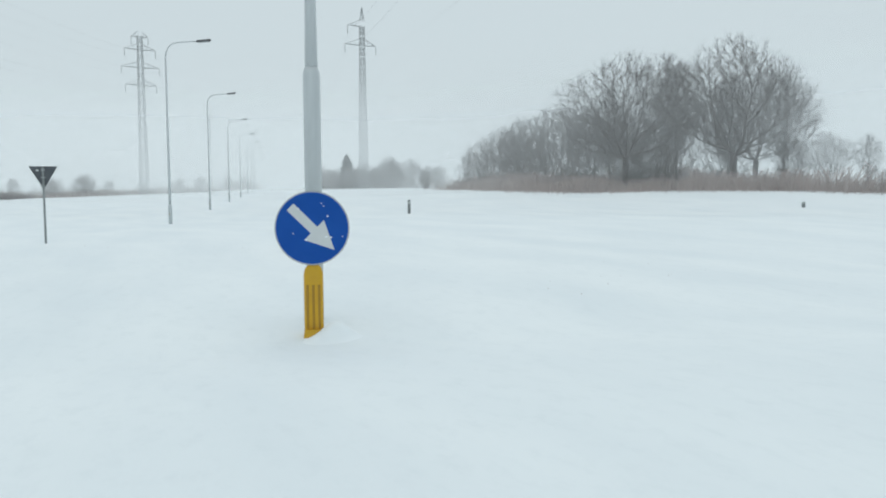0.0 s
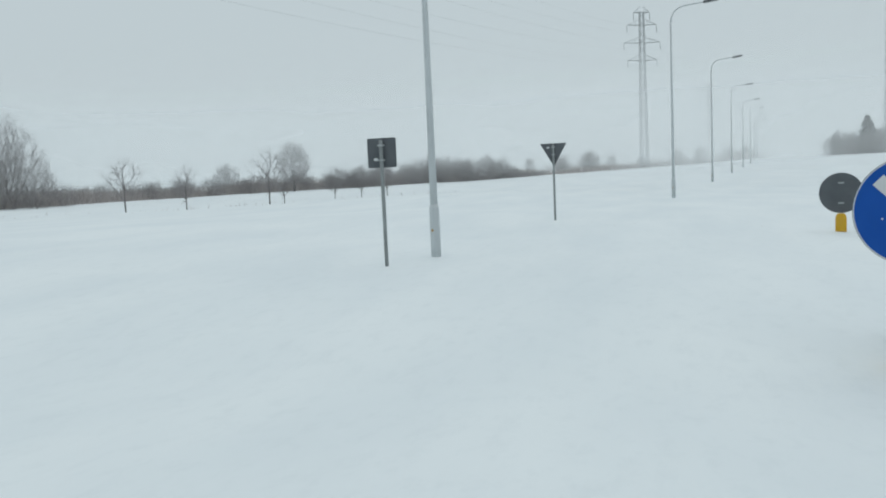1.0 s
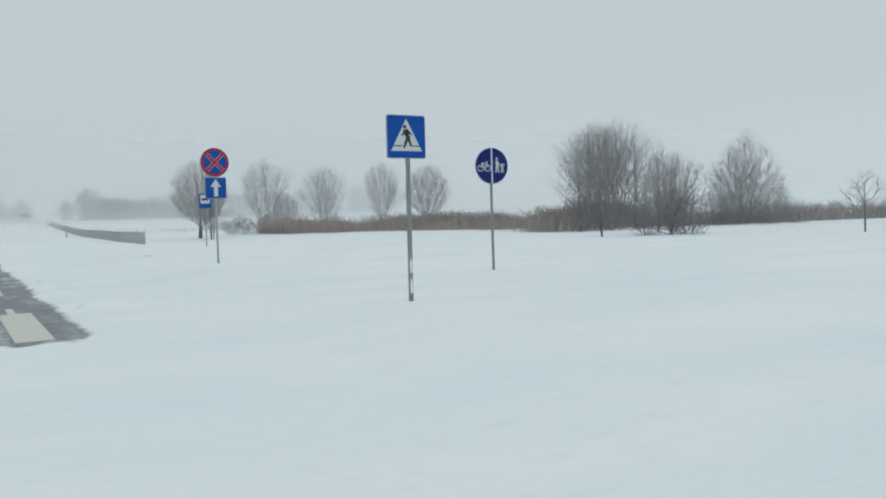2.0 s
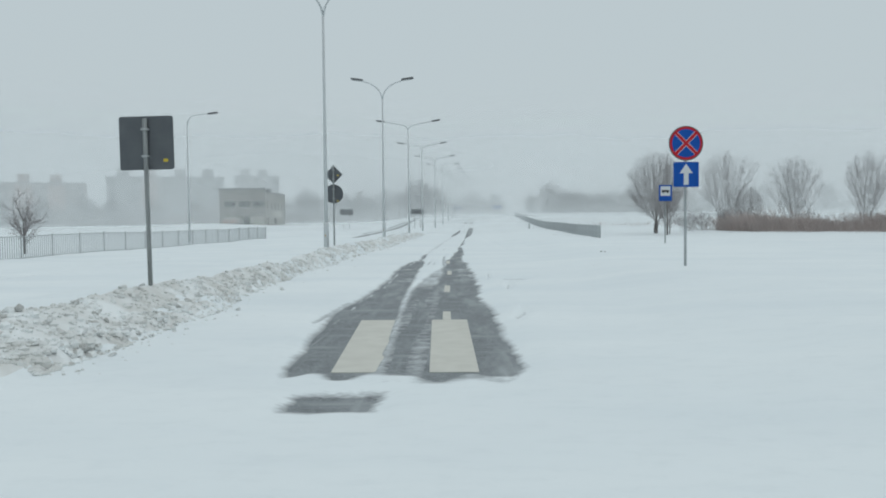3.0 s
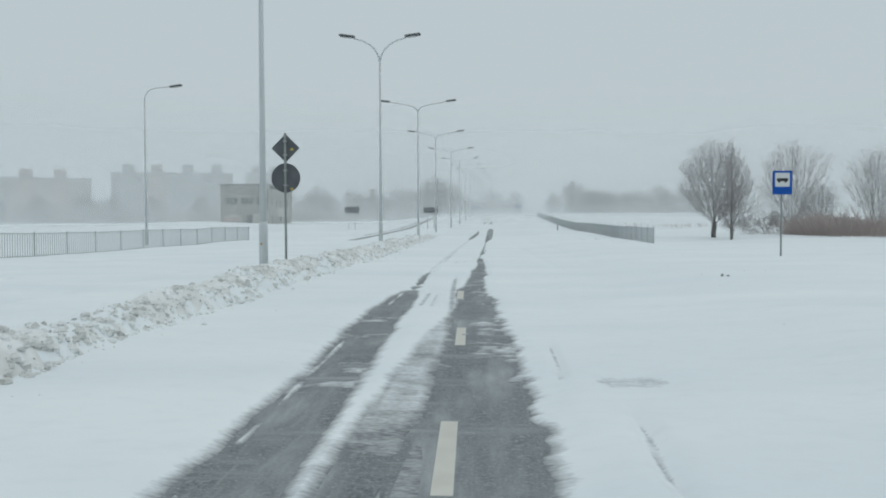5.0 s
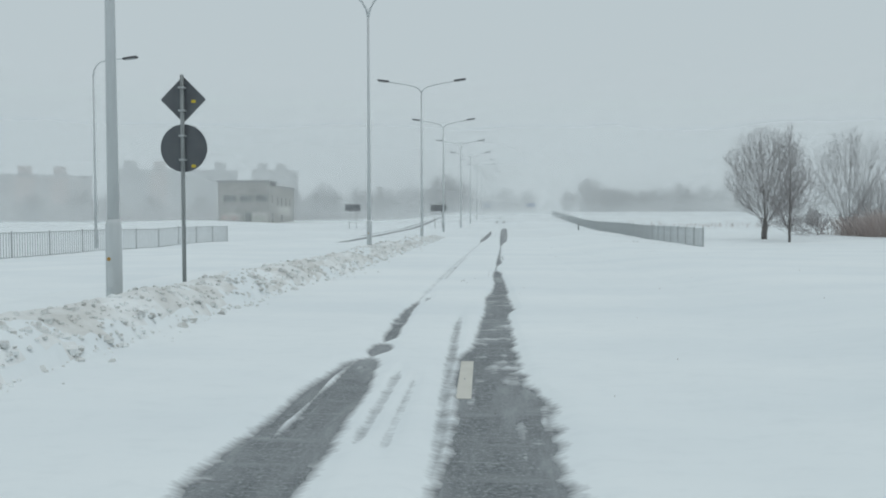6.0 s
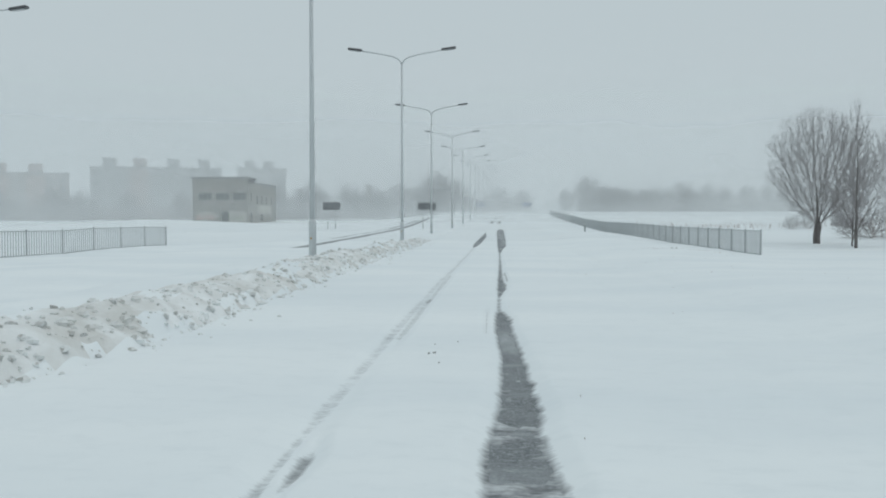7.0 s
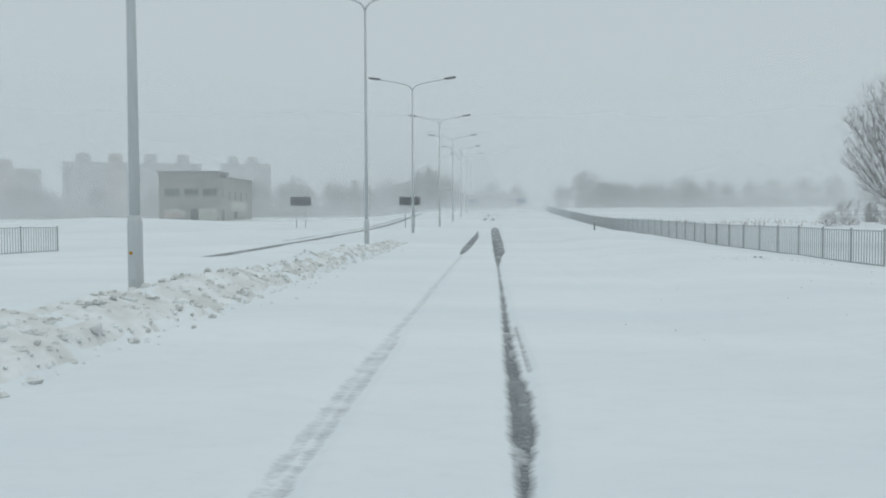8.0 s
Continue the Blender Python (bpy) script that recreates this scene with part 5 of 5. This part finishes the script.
def derelict(x0, x1, y0, y1, z, h):
    b = thing("derelict_building", "derelict two-storey plastered building with empty window openings", "building")
    b.location = (x0, y0, z)
    w, d, t = x1 - x0, y1 - y0, 0.35

    def wall(name, length, height, holes, m, mat=PLASTER):
        """A wall along x with real openings; holes are x0, x1, z0, z1."""
        xs = sorted({0, length, *(v for q in holes for v in q[:2])})
        zs = sorted({-1.0, height, *(v for q in holes for v in q[2:])})
        bm = bmesh.new()
        for xa, xb in zip(xs, xs[1:]):
            for za, zb in zip(zs, zs[1:]):
                cx, cz = (xa + xb) / 2, (za + zb) / 2
                if not any(q[0] < cx < q[1] and q[2] < cz < q[3] for q in holes):
                    box(bm, xa, xb, 0, t, za, zb)
        bmesh.ops.remove_doubles(bm, verts=bm.verts, dist=0.001)
        bm.transform(m)
        return part(name, bm, mat, b)

    front = [(0.9, 3.2, 3.72, 4.9), (3.8, 6.1, 3.72, 4.9), (6.65, 8.85, 3.72, 4.9), (4.7, 6.0, -1, 1.85)]
    wall("front_wall", w, h, front, Matrix.Identity(4))
    side = [(1.2, 1.9, 3.6, 5.0), (4.6, 5.3, 3.2, 4.6), (7.4, 8.1, 3.2, 4.6), (10.4, 11.1, 3.2, 4.6), (13.4, 14.1, 3.2, 4.6), (1.0, 2.3, -1, 1.7), (7.0, 8.8, 0.4, 1.6)]
    wall("side_wall", d, h - 0.7, side, Matrix.Translation((w, t, 0)) @ Matrix.Rotation(math.pi / 2, 4, "Z"))
    wall("rear_wall", w, h - 0.7, [], Matrix.Translation((0, d, 0)))
    wall("side_wall", d, h - 0.7, [], Matrix.Translation((t, t, 0)) @ Matrix.Rotation(math.pi / 2, 4, "Z"))
    bm = bmesh.new()
    box(bm, -0.25, w + 0.15, -0.2, 4.6, h, h + 0.22, 0.02)
    part("roof", bm, ROOF, b, "flat felt roof over the taller front part")
    bm = bmesh.new()
    box(bm, -0.1, w + 0.1, 4.61, d + 0.5, h - 0.7, h - 0.5, 0.02)
    part("low_roof", bm, ROOF, b, "lower flat roof behind")
    # Inner wall and floor slab: the room's shade is put into their colour.
    bm = bmesh.new()
    box(bm, t + 0.05, w - 0.05, 4.2, 4.5, -0.5, h - 0.05)
    part("inner_wall", bm, DARK, b, "inner wall coloured dark as an unlit room")
    bm = bmesh.new()
    box(bm, t + 0.05, w - 0.05, t + 0.05, d - 0.1, 2.7, 2.95)
    part("floor_slab", bm, DARK, b)
    for q in front[:3]:
        bm = bmesh.new()
        box(bm, (q[0] + q[1]) / 2 - 0.05 + 0.35, (q[0] + q[1]) / 2 + 0.05 + 0.35, 0.1, 0.2, q[2], q[3])
        box(bm, q[0], q[1], 0.1, 0.18, q[2], q[2] + 0.06)
        part("window_remains", bm, ROOF, b, "broken window frame")
        # Opaque sheets fill each opening with the room's shade as colour.
        for f0, f1 in ((0.0, 0.32), (0.335, 0.66), (0.675, 1.0)):
            bm = bmesh.new()
            box(bm, q[0] + (q[1] - q[0]) * f0, q[0] + (q[1] - q[0]) * f1, 0.20, 0.22, q[2] + 0.06, q[3])
            part("pane", bm, DARK, b, "opaque dark pane coloured as the unlit room behind")
    bm = bmesh.new()
    box(bm, 6.06, 8.9, -0.012, 0.0, 0.15, 1.9, 0.004)
    part("bare_patch", bm, PALE, b, "patch of pale bare render")
    bm = bmesh.new()
    slab(bm, [(0, 0), (3.4, 0.1), (3.6, 1.1), (2.0, 1.5), (0.2, 1.2)], -0.016, -0.001, 0.5, 0.4)
    part("spray_patch", bm, PALE, b, "pale painted-over patch")
    rnd = random.Random(4)
    for k in range(7):
        bm = bmesh.new()
        x = 0.8 + 0.42 * k
        slab(bm, moved(bar(0, 0, rnd.uniform(-0.2, 0.3), 0.75, 0.16, 0.10), x, 0.55 + rnd.uniform(0, 0.2)), -0.022, -0.0165)
        part("spray_stroke", bm, SPRAY, b, "faded red painted stroke")
    for k in range(4):
        bm = bmesh.new()
        slab(bm, moved(bar(0, 0, 0.35, 0.5, 0.2, 0.14), 6.2 + 0.55 * k, 0.5), -0.022, -0.013)
        part("spray_stroke", bm, SPRAY_GREEN, b, "faded green painted stroke")
    bm = bmesh.new()
    box(bm, w, w + 0.012, 6.0, 14.5, 1.5, 3.0)
    part("bare_patch", bm, PALE, b, "patch of pale bare render")


derelict(-49.3, -40.1, 161.5, 178.5, float(base(-44, 162)) + 0.1, 7.3)


# ---- hazy apartment blocks ----
def apartments(x0, y0, x1, y1, storeys, boxes, mats, depth=12, sunk=0.4, wall=None):
    """A slab block whose front runs from one corner to the other."""
    b = thing("apartment_block", "long pale apartment block dim in the blowing snow", "building", "apartment blocks")
    L = math.hypot(x1 - x0, y1 - y0)
    h = storeys * 2.85 + 1.2
    bm = bmesh.new()
    box(bm, 0, L, 0, depth, -2, h, 0.05)
    part("wall", bm, wall or PANEL, b)
    bm = bmesh.new()
    box(bm, -0.15, L + 0.15, -0.15, depth + 0.15, h, h + 0.35, 0.03)
    part("roof", bm, ROOF, b)
    for k, (c, w, mat) in enumerate(boxes):
        bm = bmesh.new()
        box(bm, c - w / 2, c + w / 2, 1.5, 8, h + 0.35, h + 3.0, 0.05)
        part("roof_house", bm, mats[mat], b, "lift housing on the roof")
        bm = bmesh.new()
        box(bm, c - w * 0.7, c + w * 0.7, -0.5, -0.01, -1.5, h - 0.5, 0.04)
        part("stair_bay", bm, mats[mat], b, "projecting stair bay")
    me = None
    n = int(L / 3.2)
    for i in range(n):
        cx = L * (i + 0.5) / n
        if any(abs(cx - c) < w * 0.7 + 0.9 for c, w, _ in boxes):
            continue
        for s in range(storeys):
            if me is None:
                bm = bmesh.new()
                box(bm, -0.85, 0.85, -0.03, 0.0, 0, 1.45, 0.01)
                ob = part("window", bm, CURTAIN, b)
                me = ob.data
            else:
                ob = new("window", me)
                ob.parent = b
            ob.location = (cx, -0.002, 1.6 + 2.85 * s)
    b.matrix_basis = pose(x0, y0, float(base((x0 + x1) / 2, min(y0, y1))) - sunk, 0, 0, math.degrees(math.atan2(y1 - y0, x1 - x0)))


apartments(-147, 252, -124.5, 264, 5, [(7.0, 3.6, 1), (16.5, 3.6, 1)], (PANEL, PEACH), sunk=2.3, wall=PINKISH)
apartments(-117.5, 262.5, -82.5, 275, 5, [(5, 3.4, 0), (13.5, 3.4, 1), (23, 3.4, 0), (32, 3.4, 0)], (PANEL, PEACH))
apartments(-93, 326, -77, 332, 6, [(4, 3.4, 0), (11, 3.4, 0)], (PANEL, PEACH))


# ---- wooden A-pole ----
p = thing("wooden_pole", "weathered timber A-frame power pole", "power pole")
for s in (-1, 1):
    tube("leg", [(s * 1.1, 0, -0.5), (s * 0.12, 0, 8.4)], [0.14, 0.10], 8, WOOD, p)
bm = bmesh.new()
box(bm, -0.9, 0.9, -0.08, 0.08, 7.9, 8.1, 0.02)
part("crossbar", bm, WOOD, p)
stand(p, -30.0, 226, 20)


# ---- pylons and wires ----
def strut(tubes, a, b, r):
    tubes.append(([Vector(a), Vector(b)], [r, r], 4))


def pylon(name, label, height, foot, waist, arms, peak, top_w):
    """A lattice tower: four legs, crossed bracing, arms as (z, half width, drop)."""
    p = thing(name, label, "pylon")
    body = []
    half = lambda z: foot + (waist - foot) * min(z / (height * 0.62), 1) if z < height * 0.62 else waist + (top_w - waist) * (z - height * 0.62) / (height * 0.38)
    zs = [0.0]
    while zs[-1] < height - 1.2:
        zs.append(min(zs[-1] + max(half(zs[-1]) * 3.2, 2.0), height))
    for i in range(len(zs) - 1):
        a, b = half(zs[i]), half(zs[i + 1])
        for k in range(4):
            c0, c1 = [(1, 1), (1, -1), (-1, -1), (-1, 1)][k], [(1, -1), (-1, -1), (-1, 1), (1, 1)][k]
            strut(body, (c0[0] * a, c0[1] * a, zs[i]), (c0[0] * b, c0[1] * b, zs[i + 1]), 0.055)
            strut(body, (c0[0] * a, c0[1] * a, zs[i]), (c1[0] * b, c1[1] * b, zs[i + 1]), 0.032)
            strut(body, (c1[0] * a, c1[1] * a, zs[i]), (c0[0] * b, c0[1] * b, zs[i + 1]), 0.032)
    if peak:
        for cx, cy in ((1, 1), (1, -1), (-1, -1), (-1, 1)):
            strut(body, (cx * top_w, cy * top_w, height), (0, 0, height + peak), 0.055)
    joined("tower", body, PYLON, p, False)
    for z, left, right in arms:
        w = half(z)
        for reach in (-left, right):
            if not reach:
                continue
            s = 1 if reach > 0 else -1
            arm = []
            for cy in (-1, 1):
                strut(arm, (s * w, cy * w, z), (reach, 0, z + 0.1), 0.05)
                strut(arm, (s * w, cy * w, z + 1.3), (reach, 0, z + 0.1), 0.035)
            for k in (0.33, 0.66):
                strut(arm, (s * w + (reach - s * w) * k, 0, z), (s * w + (reach - s * w) * k, 0, z + 1.3 * (1 - k)), 0.03)
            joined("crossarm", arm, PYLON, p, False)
            tube("insulator", [(reach, 0, z), (reach, 0, z - 1.6)], [0.06, 0.06], 6, ZINC, p)
    return p


ARMS_A = [(25.2, 3.5, 3.5), (29.2, 4.3, 4.3), (33.2, 3.5, 3.5)]
ARMS_B = [(28.7, 3.7, 3.0), (32.4, 3.1, 0)]
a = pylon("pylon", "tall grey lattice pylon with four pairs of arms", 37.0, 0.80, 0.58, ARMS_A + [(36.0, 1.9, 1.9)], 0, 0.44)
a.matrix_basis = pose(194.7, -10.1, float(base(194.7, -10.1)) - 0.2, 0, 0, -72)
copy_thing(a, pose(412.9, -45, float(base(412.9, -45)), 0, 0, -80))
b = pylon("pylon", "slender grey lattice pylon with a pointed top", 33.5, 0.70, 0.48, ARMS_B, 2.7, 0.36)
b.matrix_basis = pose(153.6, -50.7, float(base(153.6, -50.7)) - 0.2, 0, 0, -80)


def wires(tower, arms, way, span, sag, back):
    """Sagging wires from the arm ends of a tower, along way, and behind it."""
    line = thing("power_line", "thin sagging overhead wires of a power line", "power line")
    m = tower.matrix_basis
    for z, left, right in arms:
        for reach in (-left, right):
            if not reach:
                continue
            at = m @ Vector((reach, 0, z - 1.6))
            for direction, length in ((1, span), (-1, back)):
                pts = [at + Vector((way[0], way[1], 0)) * (direction * length * k / 26) + Vector((0, 0, -4 * sag * (length / 320) ** 2 * (k / 26) * (1 - k / 26))) for k in range(27)]
                tube("wire", pts, [0.009] * 27, 3, WIRE, line)
    return line


wires(a, ARMS_A, (-0.955, 0.297), 250, 7.5, 215)
wires(b, ARMS_B, (-0.985, 0.17), 320, 8.5, 215)


# ---- lumps thrown up by the plough ----
def lump(rnd, size):
    bm = bmesh.new()
    bmesh.ops.create_icosphere(bm, subdivisions=1, radius=1.0)
    sx, sy, sz = (rnd.uniform(0.6, 1.25) for _ in range(3))
    for v in bm.verts:
        k = rnd.uniform(0.62, 1.15)
        v.co = Vector((v.co.x * sx, v.co.y * sy, v.co.z * sz * 0.75)) * (k * size)
    return bm


rnd = random.Random(17)
bank = thing("snow_bank", "ploughed bank of broken dirty snow lumps along the median", "snow bank")
shapes = []
for k in range(10):
    bm = lump(rnd, 1.0)
    me = bpy.data.meshes.new("snow_lump")
    bm.to_mesh(me)
    bm.free()
    me.materials.append(DIRTY if k % 4 == 0 else PLOUGHED)
    shapes.append(me)
for k in range(300):
    y = 8.5 + 55 * rnd.random() ** 1.6
    lip, rear = (float(v) for v in bank_edges(y))
    x = lip - (lip - rear) * rnd.random() ** 1.25 if rnd.random() < 0.95 else lip + rnd.expovariate(1 / 0.12)
    size = min(0.028 + rnd.expovariate(1 / 0.016), 0.085)
    ob = new("snow_lump", rnd.choice(shapes))
    ob.parent = bank
    ob.matrix_basis = pose(x, y, ground_z(x, y) + size * 0.2, rnd.uniform(-30, 30), rnd.uniform(-30, 30), rnd.uniform(0, 360)) @ Matrix.Diagonal((size, size, size, 1))
verts, faces = [], []
for k in range(5000):
    y = 7.5 + 70 * rnd.random() ** 1.8
    lip, rear = (float(v) for v in bank_edges(y))
    x = lip + 0.03 - (lip - rear) * rnd.random() ** 1.35
    size = min(0.012 + rnd.expovariate(1 / 0.015), 0.07)
    if rnd.random() < 0.05:
        x, size = lip + rnd.expovariate(1 / 0.2), size * 0.5
    z = ground_z(x, y) + size * 0.1
    n = len(verts)
    for level, wide in ((-0.6, 1.0), (0.15, 1.1), (0.62, 0.55)):
        for j in range(5):
            aa = 6.283 * (j + 0.3 * level) / 5 + rnd.uniform(-0.25, 0.25)
            rr = size * wide * rnd.uniform(0.75, 1.25)
            verts.append((x + rr * math.cos(aa), y + rr * math.sin(aa), z + size * (level + rnd.uniform(-0.15, 0.15))))
    for ring_k in (0, 5):
        for j in range(5):
            faces.append((n + ring_k + j, n + ring_k + (j + 1) % 5, n + ring_k + 5 + (j + 1) % 5, n + ring_k + 5 + j))
    faces.append((n + 10, n + 11, n + 12, n + 13, n + 14))
slots = [rnd.random() < 0.16 for _ in range(len(faces) // 11) for _ in range(11)]
rest = link_mesh("snow_crumble", verts, faces, [PLOUGHED, DIRTY], bank, slots=[int(v) for v in slots])
tagged(rest, "small dirty snow crumbs", kind="stuff")

# the drift against the island sign
def drift(x, y, turn, long, wide, high, label):
    """A soft heap of blown snow whose rim runs out under the surface."""
    n = 20
    verts, faces = [], []
    for i in range(n + 1):
        for j in range(n + 1):
            u, v = 2.4 * (2 * i / n - 1), 2.4 * (2 * j / n - 1)
            verts.append((u * long, v * wide, high * (math.exp(-(u * u + v * v)) - 0.06) * (1 + 0.2 * math.sin(3 * u + 2 * v))))
    for i in range(n):
        for j in range(n):
            a = i * (n + 1) + j
            faces.append((a, a + n + 1, a + n + 2, a + 1))
    ob = link_mesh("snow_drift", verts, faces, SNOW, None, True)
    ob.matrix_basis = pose(x, y, ground_z(x, y) - 0.01, 0, 0, turn)
    return tagged(ob, label, "snow drift")


drift(3.52, -8.33, -60, 0.26, 0.17, 0.19, "small soft snow drift against the yellow bollard")

# clods lying on the road and verge
for x, y, s in ((-0.92, 37.9, 0.022), (-0.87, 37.95, 0.026), (-0.9, 38.5, 0.012), (-0.67, 38.7, 0.011), (-0.79, 37.4, 0.012), (5.0, 29.6, 0.06), (5.15, 29.7, 0.04), (6.7, 62.4, 0.07), (6.95, 62.7, 0.05)):
    bm = lump(rnd, 1.0)
    c = part("clod", bm, RUBBLE, None)
    c.matrix_basis = pose(x, y, ground_z(x, y) + s * 0.3, 0, 0, rnd.uniform(0, 360)) @ Matrix.Diagonal((s, s, s, 1))
    tagged(c, "small frozen clod lying on the snow", "clod", "clods on the snow")


# ---- sheets for the haze of blowing snow ----
def veil(reach, density, low_edge):
    """An added sheet that stands in for the haze of airborne snow round the open place, at the same reach from the
    whole drive.
    """
    a, b = Vector((-3.0, -6.0)), Vector((-0.3, 42.0))
    ahead = (b - a).normalized()
    angle = math.atan2(ahead.y, ahead.x)
    pts = []
    for c, a0 in ((b, angle - math.pi / 2), (a, angle + math.pi / 2)):
        for k in range(25):
            t = a0 + math.pi * k / 24
            pts.append((c.x + reach * math.cos(t), c.y + reach * math.sin(t)))
    # the air is clearer towards the east
    pts = [(x * 1.5 if x > 0 else x, y) for x, y in pts]
    n = len(pts)
    verts = [(x, y, -2.0) for x, y in pts] + [(x, y, 0.5 * reach + 12) for x, y in pts]
    faces = [(i, (i + 1) % n, n + (i + 1) % n, n + i) for i in range(n)]
    ob = link_mesh("snow_haze_sheet", verts, faces, veil_material("airborne_snow_haze", density, (0.17 * reach + 7, 0.05 * reach + 4), low_edge), None, True)
    return tagged(ob, "see-through sheet standing in for the haze of fine blowing snow", "blowing snow", kind="stuff")


for reach, density, low_edge in ((36, 0.11, (-0.5, 2.5)), (66, 0.15, (-0.5, 2.5)), (104, 0.17, (-0.6, 1.6)), (150, 0.26, (-0.8, 0.8)), (205, 0.42, (-1.0, 0.5))):
    veil(reach, density, low_edge)
# low added sheets for the haze of ground drift, hugging the fields
for reach, density in ((120, 0.16), (140, 0.2), (190, 0.3)):
    ob = veil(reach, density, (-1.0, 0.3))
    ob.data.materials.clear()
    ob.data.materials.append(veil_material("ground_drift_haze", density, (6.5, 1.0), (-1.0, 0.3)))
